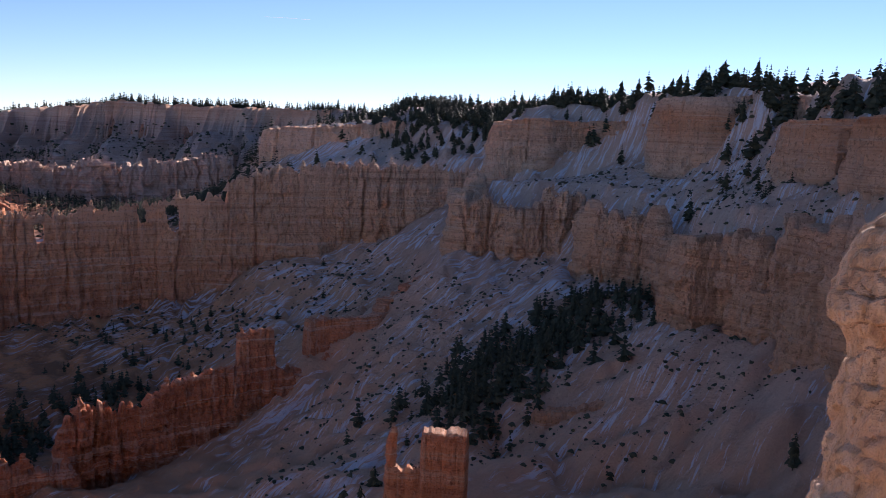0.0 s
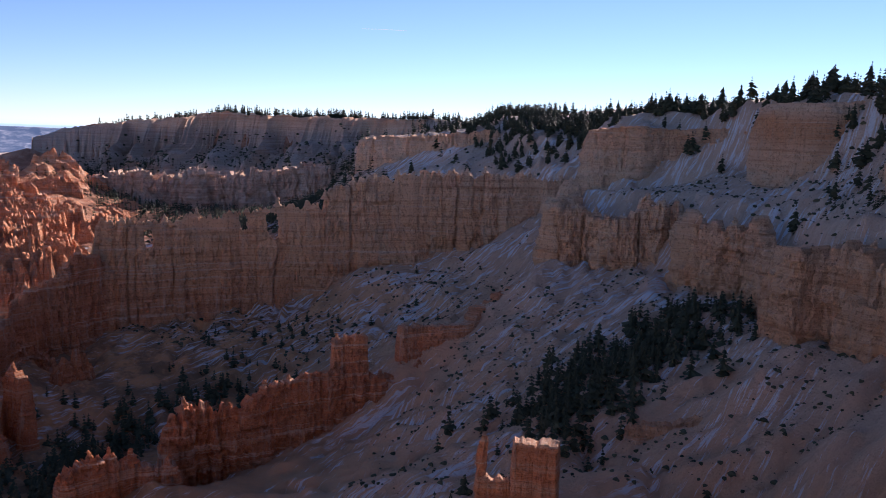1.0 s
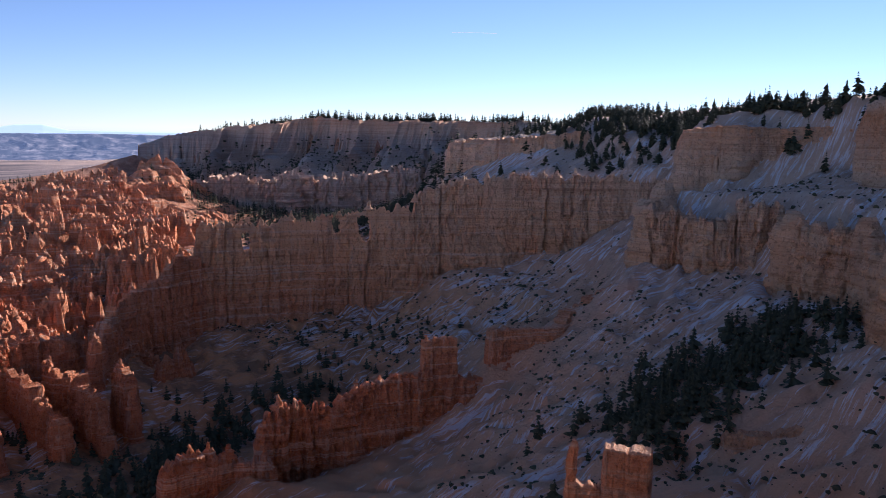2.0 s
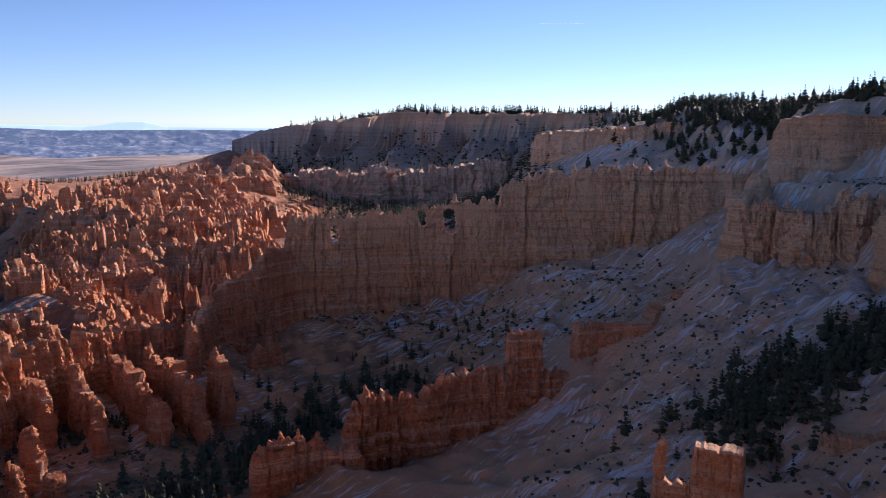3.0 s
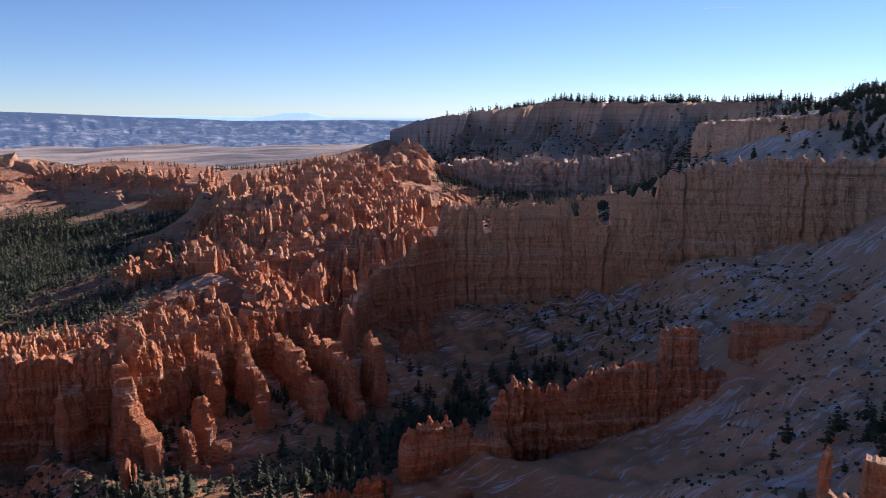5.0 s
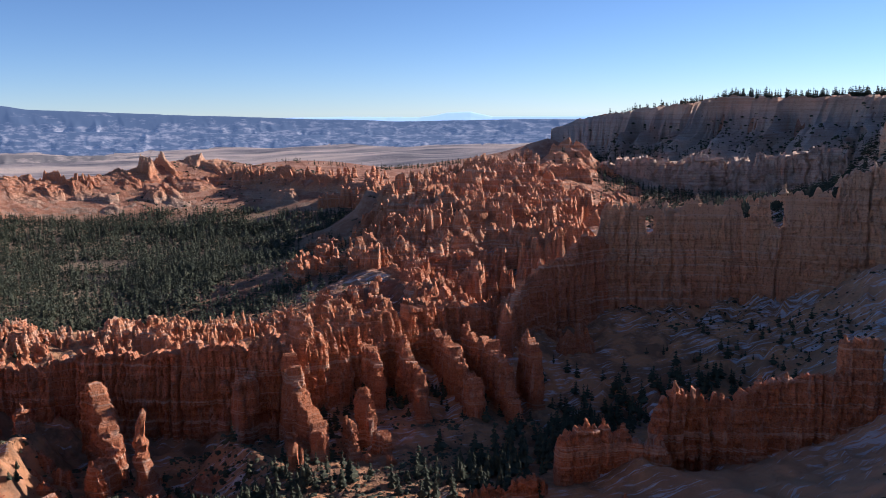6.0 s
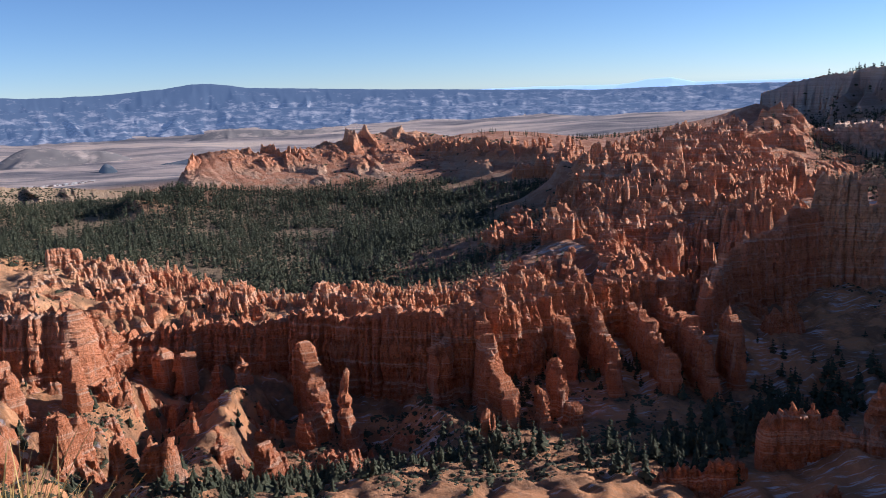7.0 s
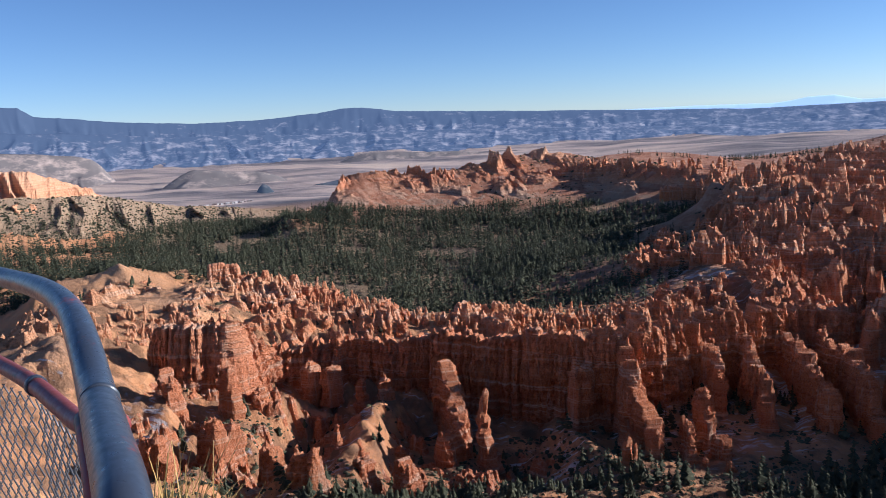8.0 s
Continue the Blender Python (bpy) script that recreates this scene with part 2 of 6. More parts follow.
M_PINE = leaf_material("pine_needles", (0.032, 0.037, 0.022), (0.085, 0.086, 0.048))
M_SAGE = leaf_material("shrub_leaves", (0.034, 0.036, 0.022), (0.11, 0.105, 0.06))
M_BARK, _nt, _b = material("bark")
link(_nt, ramp(_nt, tex_noise(_nt, stretch(_nt, _nt.nodes.new("ShaderNodeNewGeometry").outputs["Position"], 6, 6, 1), 1.0), [(0.3, (0.05, 0.03, 0.02)), (0.7, (0.16, 0.10, 0.07))]), _b.inputs["Base Color"])


def crag_material():
    """Weathered limestone seen close: pale crust, orange breaks, dark cracks and lichen."""
    mat, nt, bsdf = material("weathered_crag", 0.95)
    pos = nt.nodes.new("ShaderNodeNewGeometry").outputs["Position"]
    big, mid, fine = tex_noise(nt, pos, 0.22, 5, 0.6), tex_noise(nt, stretch(nt, pos, 1.0, 1.0, 0.5), 1.0, 7, 0.65), tex_noise(nt, pos, 6.0, 6, 0.7)
    col = ramp(nt, mid, [(0.32, (0.40, 0.22, 0.12)), (0.45, (0.70, 0.43, 0.24)), (0.58, (0.78, 0.54, 0.35)), (0.72, (0.74, 0.38, 0.18))])
    col = blend(nt, calc(nt, "MULTIPLY", fit_range(nt, big, 0.48, 0.66), 0.6), col, (0.70, 0.38, 0.20))
    col = blend(nt, calc(nt, "MULTIPLY", fit_range(nt, fine, 0.56, 0.70), 0.7), col, (0.26, 0.20, 0.17))
    link(nt, col, bsdf.inputs["Base Color"])
    bump(nt, bsdf, calc(nt, "ADD", calc(nt, "MULTIPLY", mid, 2.0), calc(nt, "MULTIPLY", fine, 0.6)), 1.0, 0.25)
    return mat


M_CRAG = crag_material()


def painted_pipe(name, paint, worn, amount, rough):
    mat, nt, bsdf = material(name, rough)
    pos = nt.nodes.new("ShaderNodeNewGeometry").outputs["Position"]
    big, fine = tex_noise(nt, pos, 5.0, 5, 0.6), tex_noise(nt, pos, 60.0, 5, 0.6)
    col = blend(nt, fit_range(nt, calc(nt, "ADD", big, calc(nt, "MULTIPLY", fine, 0.25)), amount, amount + 0.07), paint, worn)
    link(nt, col, bsdf.inputs["Base Color"])
    bsdf.inputs["Specular IOR Level"].default_value = 0.5
    link(nt, ramp(nt, fine, [(0.3, (rough - 0.08,) * 3), (0.7, (rough + 0.15,) * 3)]), bsdf.inputs["Roughness"])
    bump(nt, bsdf, fine, 0.15, 0.002)
    return mat


M_PIPE = painted_pipe("worn_dark_paint", (0.045, 0.055, 0.075), (0.30, 0.06, 0.05), 0.74, 0.32)
M_RAIL_RED = painted_pipe("rusty_red_paint", (0.22, 0.045, 0.04), (0.07, 0.06, 0.06), 0.66, 0.45)
M_WIRE, _nt, _b = material("galvanised_wire", 0.45)
_b.inputs["Base Color"].default_value, _b.inputs["Metallic"].default_value = (0.20, 0.20, 0.21, 1), 0.8
M_STRAW, _nt, _b = material("dry_straw", 0.8)
link(_nt, ramp(_nt, _nt.nodes.new("ShaderNodeNewGeometry").outputs["Random Per Island"], [(0.0, (0.48, 0.30, 0.09)), (1.0, (0.76, 0.52, 0.20))]), _b.inputs["Base Color"])
M_TRAIL, _nt, _b = material("glowing_vapour", 1.0)
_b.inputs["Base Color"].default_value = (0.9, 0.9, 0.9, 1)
# sunlit brightness of the trail is put in as emission
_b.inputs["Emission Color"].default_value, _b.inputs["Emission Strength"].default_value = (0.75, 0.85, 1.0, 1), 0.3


# ------------------------------------------------------------------ the lie of the land
# Break lines (x, y, z): gullies, crests, feet and brinks of the slopes. The land is stretched between them.
GULLY_MAIN = [(72, 363, -76), (42, 337, -91), (17, 300, -99), (2, 275, -103), (-30, 262, -114), (-56, 262, -120), (-110, 262, -142), (-170, 240, -148), (-205, 255, -149), (-203, 300, -149), (-185, 345, -151), (-154, 353, -150), (-140, 401, -136)]
GULLY_HEAD = [(-140, 401, -136), (-107, 468, -112), (-53, 427, -110), (-35, 455, -98), (-18, 500, -80), (-5, 545, -57), (28, 550, -42)]
GULLY_SIDE = [(-140, 401, -136), (-188, 370, -136), (-235, 400, -134), (-262, 440, -124)]
WINDOW_FOOT = [(-238, 435, -122), (-205, 451, -125), (-150, 480, -117), (-109, 508, -89), (-65, 521, -90), (-34, 537, -72)]
WINDOW_BACK = [(-268, 505, -104), (-200, 545, -98), (-120, 570, -88), (-40, 595, -64), (25, 605, -44)]
RAMP_CREST = [(6, 442, -67), (-3, 425, -74), (-28, 411, -87), (-36, 390, -95), (-60, 372, -106), (-80, 358, -122), (-106, 338, -138), (-130, 312, -146), (-150, 290, -149)]
RIDGE_BASE = [(-47, 363, -112), (-70, 336, -127), (-84, 311, -134), (-98, 290, -138), (-137, 276, -135)]
RAMP_SIDE = [(-4, 385, -89), (-18, 345, -100), (-28, 304, -111)]
CLIFF_FEET = [(8, 444, -68), (37, 438, -67), (60, 432, -67), (77, 401, -72), (93, 377, -73), (103, 347, -72), (100, 306, -72), (114, 280, -70), (124, 248, -68), (140, 225, -60)]
BENCH = [(28, 492, -33), (85, 467, -29), (100, 440, -30), (116, 404, -32), (118, 360, -30), (122, 323, -27), (141, 265, -20)]
RIM_FEET = [(25, 555, -44), (35, 547, -41), (37, 540, -37), (64, 530, -33), (74, 543, -34), (108, 539, -20), (134, 521, -16), (128, 488, -19), (127, 473, -28), (127, 457, -25), (142, 437, -22), (163, 441, -17), (175, 423, -11), (154, 369, -12), (148, 350, -21), (145, 336, -19), (149, 313, -14), (158, 312, -17), (146, 287, -12), (137, 267, -16), (138, 246, -11)]
RIM_BRINK = [(35, 595, 3), (45, 582, 6), (67, 574, 8), (78, 588, 8), (115, 583, 9), (150, 562, 11), (144, 509, 20), (140, 495, 21), (153, 478, 22), (173, 483, 23), (202, 464, 23), (210, 432, 22), (169, 379, 9), (165, 358, 9), (171, 346, 9), (183, 328, 9), (167, 312, 8), (159, 295, 9), (159, 267, 9), (175, 244, 10)]
PLATEAU = [(48, 638, 13), (120, 573, 21), (158, 510, 28), (180, 393, 26), (230, 300, 30)]
PLATEAU_BACK = [(-31, 779, 18), (-56, 1190, 22), (200, 1000, 45), (420, 700, 60), (500, 400, 60)]
LOW_RIDGE = [(86, 287, -71), (74, 283, -81), (62, 278, -93), (33, 278, -101), (18, 262, -108)]
LOW_SLOPE = [(119, 248, -67), (103, 228, -78), (78, 253, -88), (57, 256, -98), (31, 248, -103), (-14, 225, -108), (-40, 225, -118)]
LOWER_SLOPE = [(105, 187, -80), (94, 203, -90), (72, 229, -99), (42, 246, -108), (2, 190, -104)]
NEAR_SLOPE = [(95, 150, -82), (70, 155, -92), (51, 162, -98), (10, 160, -102), (-60, 180, -118), (-110, 200, -130)]
VIEW_SLOPE = [(60, 80, -42), (36, 82, -54), (-2, 84, -62), (-50, 90, -72), (-110, 100, -94), (-170, 95, -112)]
VIEW_EDGE = [(30, 10, -14), (9, 11, -9), (0, 5.5, -5), (-4.2, 6, -5), (-9, -1, -5), (-12, -12, -6), (-40, -50, -12)]
VIEW_TOP = [(8, 2, 0), (0, 0, 0), (2, -10, 0), (-2, -2.5, 0), (10, -30, 1), (60, -20, 4), (120, 60, 6), (190, 160, 10)]
VIEW_FALL = [(22, 34, -36), (0, 26, -28), (-22, 16, -26), (-34, -10, -24)]
FRONT_FLOOR = [(-252, 144, -142), (-235, 190, -146), (-212, 215, -147), (-202, 250, -147)]
FRONT_SLOPE = [(-370, 18, -120), (-266, 44, -130), (-251, 99, -140), (-215, 130, -139), (-190, 175, -141)]
FIN_FEET = [(-396, 39, -122), (-392, 67, -130), (-420, 104, -148), (-379, 150, -158), (-340, 184, -158), (-308, 204, -154), (-262, 235, -151), (-232, 290, -144), (-213, 330, -146)]
FRONT_DIP = [(-311, 29, -123), (-314, 47, -133), (-299, 65, -133), (-287, 74, -137)]
FIN_SPUR = [(-383, 151, -142), (-349, 129, -135), (-326, 116, -136), (-303, 98, -140)]
SPUR_A = [(-411, 106, -138), (-381, 93, -134), (-343, 72, -136), (-317, 59, -140)]
SPUR_C = [(-303, 205, -141), (-283, 203, -142), (-255, 202, -143)]
DIP_A = [(-402, 115, -148), (-363, 94, -160), (-332, 75, -158), (-294, 59, -144)]
DIP_B = [(-356, 146, -153), (-322, 123, -159), (-300, 106, -154)]
DIP_C = [(-327, 189, -152), (-300, 181, -161), (-268, 172, -157)]
SPUR_L = [(-389, 46, -120), (-348, 35, -120), (-313, 24, -124)]
DIP_L = [(-387, 51, -131), (-348, 41, -139), (-311, 29, -138)]
DIP_LL = [(-371, 27, -121), (-334, 20, -128), (-300, 13, -125)]
FIN_SPUR_B = [(-288, 207, -148), (-260, 203, -148), (-238, 199, -144)]
FIN_BACK = [(-492, 120, -116), (-472, 170, -122), (-440, 215, -126), (-402, 262, -128), (-385, 310, -128), (-350, 390, -126), (-320, 440, -122)]
SUNNY_TOP = [(-475, 67, -103), (-553, 87, -99), (-550, 150, -109), (-532, 176, -119), (-457, 202, -130)]
HUMP_SIDE = [(-660, 110, -122), (-690, 95, -114), (-740, 10, -116), (-650, -10, -112)]
HUMP = [(-400, -1, -93), (-470, -10, -99), (-520, 10, -96), (-597, 55, -109), (-698, 50, -103), (-760, 70, -120)]
WOOD_EDGE = [(-600, 150, -140), (-590, 215, -147), (-545, 275, -150), (-500, 330, -146)]
VALLEY = [(-1256, 335, -141), (-975, 222, -150), (-806, 270, -146), (-664, 220, -150), (-587, 280, -158)]
VALLEY_UP = [(-587, 280, -158), (-700, 370, -159), (-970, 403, -156), (-841, 577, -155)]
MID_CREST = [(-640, 425, -150), (-720, 440, -150), (-782, 446, -153), (-714, 548, -151), (-649, 548, -148), (-613, 589, -125)]
HOODOO_LOW = [(-325, 380, -124), (-266, 369, -116), (-346, 465, -148), (-337, 382, -114), (-452, 425, -112), (-560, 480, -128)]
HOODOO_HIGH = [(-349, 512, -105), (-585, 684, -98), (-680, 733, -107), (-820, 806, -112), (-800, 950, -104)]
RIDGE_CREST = [(-1151, 303, -130), (-1188, 356, -122), (-1218, 410, -106), (-1226, 433, -85), (-1231, 442, -80), (-1231, 462, -79), (-1207, 529, -87), (-1186, 579, -88), (-1170, 632, -79), (-1165, 682, -69), (-1153, 740, -65), (-1127, 778, -68), (-1077, 797, -78), (-1024, 801, -89), (-962, 814, -89), (-895, 829, -96), (-836, 833, -96), (-804, 822, -103)]
RIDGE_SHOULDER = [(-1142, 297, -131), (-1169, 341, -126), (-1191, 387, -117), (-1196, 408, -104), (-1198, 419, -102), (-1195, 441, -104), (-1169, 506, -112), (-1147, 555, -115), (-1130, 606, -109), (-1121, 654, -103), (-1107, 708, -101), (-1080, 745, -103), (-1031, 765, -110), (-982, 770, -115), (-925, 783, -112), (-864, 800, -115), (-813, 808, -113), (-784, 802, -117)]
RIDGE_LOW = [(-1127, 285, -130), (-1136, 316, -128), (-1145, 347, -124), (-1144, 365, -118), (-1140, 378, -118), (-1132, 404, -123), (-1103, 467, -131), (-1078, 512, -134), (-1059, 560, -132), (-1045, 604, -128), (-1026, 652, -127), (-997, 686, -129), (-952, 708, -133), (-910, 715, -134), (-861, 728, -129), (-810, 750, -129), (-772, 765, -126), (-750, 767, -126)]
RIDGE_FOOT = [(-1330, 470, -160), (-1088, 305, -125), (-1056, 342, -136), (-1015, 423, -148), (-968, 501, -152), (-923, 580, -151), (-849, 635, -154), (-779, 658, -145), (-719, 709, -139), (-840, 800, -128)]
FAR_CREST = [(-1290, 880, -110), (-1216, 913, -84), (-1172, 967, -80), (-1100, 1019, -84), (-1000, 1060, -98)]
RIDGE_BACK = [(-1600, 620, -185), (-1500, 900, -190), (-1300, 1150, -180), (-1200, 1300, -170)]
LEFT_CREST = [(-1280, -120, -35), (-1309, -46, -89), (-1340, 25, -108), (-1368, 70, -129), (-1487, 199, -166), (-1636, 460, -204)]
LEFT_FOOT = [(-1040, -150, -130), (-1079, -48, -123), (-1080, 16, -135), (-1097, 87, -142), (-1158, 165, -149), (-1204, 252, -153), (-1254, 342, -156)]
LEFT_NEAR = [(-800, -50, -150), (-600, -60, -140), (-400, -90, -104), (-200, -60, -60)]
POINT_BRINK = [(-810, 1380, -5), (-740, 1419, 0), (-584, 1390, 14), (-552, 1400, 24), (-439, 1390, 19), (-269, 1380, 20), (-130, 1290, 22)]
POINT_CLIFF = [(-830, 1320, -112), (-740, 1340, -112), (-650, 1330, -112), (-584, 1290, -112), (-500, 1330, -112), (-439, 1325, -110), (-350, 1325, -108), (-270, 1310, -104), (-190, 1260, -60)]
POINT_FOOT = [(-660, 1120, -118), (-563, 1090, -122), (-492, 1105, -118), (-400, 1110, -116), (-306, 1090, -108), (-200, 880, -72)]
POINT_LEFT = [(-830, 1320, -38), (-884, 1212, -70), (-1000, 1190, -88), (-1096, 1166, -102), (-1200, 1150, -140)]
RED_RISE = [(-690, 668, -89), (-670, 743, -84), (-648, 801, -80), (-628, 866, -73), (-614, 960, -65), (-637, 1064, -46)]
RED_SIDE = [(-558, 680, -108), (-502, 723, -108), (-465, 770, -108), (-426, 793, -108)]
BASIN = [(-215, 790, -96), (-380, 820, -122), (-480, 930, -126)]
MID_FEET = [(-154, 739, -43), (-135, 743, -37), (-68, 687, -27), (-33, 732, -13), (34, 589, -24)]
MID_BRINK = [(-180, 820, -8), (-110, 790, 0), (-33, 769, 4), (-24, 720, 2), (36, 649, -5)]
LINES = [GULLY_MAIN, GULLY_HEAD, GULLY_SIDE, WINDOW_FOOT, WINDOW_BACK, RAMP_CREST, RIDGE_BASE, RAMP_SIDE, CLIFF_FEET, BENCH, RIM_FEET, RIM_BRINK, PLATEAU, PLATEAU_BACK, LOW_RIDGE, LOW_SLOPE, LOWER_SLOPE, NEAR_SLOPE, VIEW_SLOPE, VIEW_EDGE, VIEW_TOP, VIEW_FALL, FRONT_FLOOR, FRONT_SLOPE, FIN_FEET, FRONT_DIP, FIN_SPUR, SPUR_A, SPUR_C, DIP_A, DIP_B, DIP_C, SPUR_L, DIP_L, DIP_LL, FIN_SPUR_B, FIN_BACK, SUNNY_TOP, HUMP_SIDE, HUMP, WOOD_EDGE, VALLEY, VALLEY_UP, MID_CREST, HOODOO_LOW, HOODOO_HIGH, RIDGE_CREST, RIDGE_SHOULDER, RIDGE_LOW, RIDGE_FOOT, FAR_CREST, RIDGE_BACK, LEFT_CREST, LEFT_FOOT, LEFT_NEAR, POINT_BRINK, POINT_CLIFF, POINT_FOOT, POINT_LEFT, RED_RISE, RED_SIDE, BASIN, MID_FEET, MID_BRINK]

GX0, GY0, GSTEP, GNX, GNY = -2200.0, -500.0, 10.0, 291, 241


def solve_land():
    """Stretch a sheet between the break lines."""
    pts = []
    for line in LINES:
        for a, b in zip(line[:-1], line[1:]):
            n = max(2, int(math.dist(a[:2], b[:2]) / 5))
            pts += [tuple(a[i] + (b[i] - a[i]) * k / n for i in range(3)) for k in range(n + 1)]
    gx, gy = GX0 + GSTEP * np.arange(GNX), GY0 + GSTEP * np.arange(GNY)
    for x in gx[::2]:
        pts += [(x, gy[0], 12 if x > -150 else -110), (x, gy[-1], 25 if x > -900 else -195)]
    for y in gy[::2]:
        pts += [(gx[0], y, -200), (gx[-1], y, 60)]
    pts = np.array(pts)
    fixed, total = np.zeros((GNY, GNX)), np.zeros((GNY, GNX))
    ix = np.clip(np.round((pts[:, 0] - GX0) / GSTEP).astype(int), 0, GNX - 1)
    iy = np.clip(np.round((pts[:, 1] - GY0) / GSTEP).astype(int), 0, GNY - 1)
    np.add.at(total, (iy, ix), pts[:, 2])
    np.add.at(fixed, (iy, ix), 1)
    mask = fixed > 0
    Z = np.full((GNY, GNX), -100.0)
    Z[mask] = total[mask] / fixed[mask]
    # coarse first guess: spread the nearest lines outwards
    sub = pts[::3]
    for j in range(GNY):
        d2 = (gx[:, None] - sub[None, :, 0]) ** 2 + (gy[j] - sub[None, :, 1]) ** 2 + 25
        w = d2 ** -1.7
        row = (w * sub[None, :, 2]).sum(1) / w.sum(1)
        Z[j] = np.where(mask[j], Z[j], row)
    keep = Z.copy()
    for _ in range(700):
        P = np.pad(Z, 1, mode="edge")
        Z = 0.25 * (P[:-2, 1:-1] + P[2:, 1:-1] + P[1:-1, :-2] + P[1:-1, 2:])
        Z[mask] = keep[mask]
    return Z


LAND = solve_land()


def land(x, y):
    """Height of the bare sheet."""
    x, y = np.broadcast_arrays(np.asarray(x, float), np.asarray(y, float))
    u, v = np.clip((x - GX0) / GSTEP, 0, GNX - 1.001), np.clip((y - GY0) / GSTEP, 0, GNY - 1.001)
    i, j = u.astype(int), v.astype(int)
    a, b = u - i, v - j
    return (LAND[j, i] * (1 - a) + LAND[j, i + 1] * a) * (1 - b) + (LAND[j + 1, i] * (1 - a) + LAND[j + 1, i + 1] * a) * b


EX0, EY0, ESTEP, ENX, ENY = -760.0, -60.0, 3.2, 314, 256


def wear_gullies():
    """Let water run down the land and cut its branching gullies."""
    X, Y = np.meshgrid(EX0 + ESTEP * np.arange(ENX), EY0 + ESTEP * np.arange(ENY))
    Z = land(X, Y) + 1.3 * fbm(X / 20, Y / 20, seed=15, octaves=4)
    flat = Z.ravel()
    flow = np.ones(flat.size)
    best, drop = np.full(Z.shape, -1), np.zeros(Z.shape)
    idx = np.arange(flat.size).reshape(Z.shape)
    P, Q = np.pad(Z, 1, constant_values=1e9), np.pad(idx, 1, constant_values=-1)
    for dj in (0, 1, 2):
        for di in (0, 1, 2):
            if dj == 1 and di == 1:
                continue
            d = (Z - P[dj:dj + ENY, di:di + ENX]) / math.hypot(dj - 1, di - 1)
            better = d > drop
            drop, best = np.where(better, d, drop), np.where(better, Q[dj:dj + ENY, di:di + ENX], best)
    to = best.ravel().tolist()
    amount = flow.tolist()
    for i in np.argsort(-flat).tolist():
        if to[i] >= 0:
            amount[to[i]] += amount[i]
    A = np.array(amount).reshape(Z.shape)
    cut = np.log2(A) * np.clip(drop / ESTEP * 2.2, 0.15, 1)
    for _ in range(1):
        P = np.pad(cut, 1, mode="edge")
        cut = 0.6 * cut + 0.1 * (P[:-2, 1:-1] + P[2:, 1:-1] + P[1:-1, :-2] + P[1:-1, 2:])
    edge = np.minimum.reduce([X - X.min(), X.max() - X, Y - Y.min(), Y.max() - Y])
    return (1.55 * (np.minimum(cut, 6.5) - 1.7)) * np.clip(edge / 60, 0, 1)


WEAR = wear_gullies()


def wear(x, y):
    u, v = np.clip((x - EX0) / ESTEP, 0, ENX - 1.001), np.clip((y - EY0) / ESTEP, 0, ENY - 1.001)
    i, j = u.astype(int), v.astype(int)
    a, b = u - i, v - j
    return (WEAR[j, i] * (1 - a) + WEAR[j, i + 1] * a) * (1 - b) + (WEAR[j + 1, i] * (1 - a) + WEAR[j + 1, i + 1] * a) * b


def ground_z(x, y):
    """Height of the ground with its rills and rubble."""
    x, y = np.broadcast_arrays(np.asarray(x, float), np.asarray(y, float))
    h = land(x, y)
    gx, gy = (land(x + 9, y) - land(x - 9, y)) / 18, (land(x, y + 9) - land(x, y - 9)) / 18
    slope = np.hypot(gx, gy)
    away = np.hypot(x, y)
    calm = np.clip((away - 12) / 60, 0.02, 1)
    out = np.clip((-x - 1700) / 400, 0, 1)
    wx, wy = x + 9 * fbm(x / 40, y / 40, seed=3), y + 9 * fbm(x / 40, y / 40, seed=4)
    h = h + calm * (1 - out) * np.clip(slope * 1.7, 0.12, 1) * (4.5 * (ridged(wx / 46, wy / 46, seed=5) - 0.62) + 2.6 * (ridged(wx / 17, wy / 17, seed=6, octaves=2) - 0.6))
    h = h + calm * (1 - out) * (1.1 * fbm(x / 7, y / 7, seed=7, octaves=4) + 0.5 * fbm(x / 2.6, y / 2.6, seed=47, octaves=2))
    # rills down the fall line below the rim
    fall = np.clip((x + 140) / 60, 0, 1) * np.clip((590 - y) / 60, 0, 1) * calm * np.clip(slope * 2.2 - 0.25, 0, 1)
    du, dv = 0.719 * x + 0.695 * y, -0.695 * x + 0.719 * y + 5 * fbm(x / 35, y / 35, seed=33)
    h = h + fall * (5.2 * (ridged(dv / 21, du / 150, seed=34, octaves=2) - 0.6) + 2.2 * (ridged(dv / 7, du / 60, seed=35, octaves=2) - 0.6))
    # far basin: low swells
    h = h + out * (10 * fbm(x / 260, y / 260, seed=8) + 8 * (ridged(x / 330, y / 330, seed=9) - 0.5))
    h = h - calm * wear(x, y)
    rise = np.clip((away - 3300) / 1200, 0, 1)
    h = h + rise * np.clip((-x - 1300) / 900, 0, 1) * (52 + 14 * (ridged(x / 300, y / 300, seed=10) - 0.6))
    # trodden terrace of the overlook
    flat = np.clip((4.4 - away) / 2.2, 0, 1)
    flat = flat * flat * (3 - 2 * flat)
    return h * (1 - flat) + flat * 0.04 * fbm(x / 1.5, y / 1.5, seed=12)


def axis(lo, hi, fine_lo, fine_hi, step, growth=1.07, top=90):
    mid = list(np.arange(fine_lo, fine_hi + step / 2, step))
    left, s, p = [], step, fine_lo
    while p > lo:
        s = min(s * growth, top)
        p -= s
        left.append(p)
    right, s, p = [], step, fine_hi
    while p < hi:
        s = min(s * growth, top)
        p += s
        right.append(p)
    return np.array(left[::-1] + mid + right)


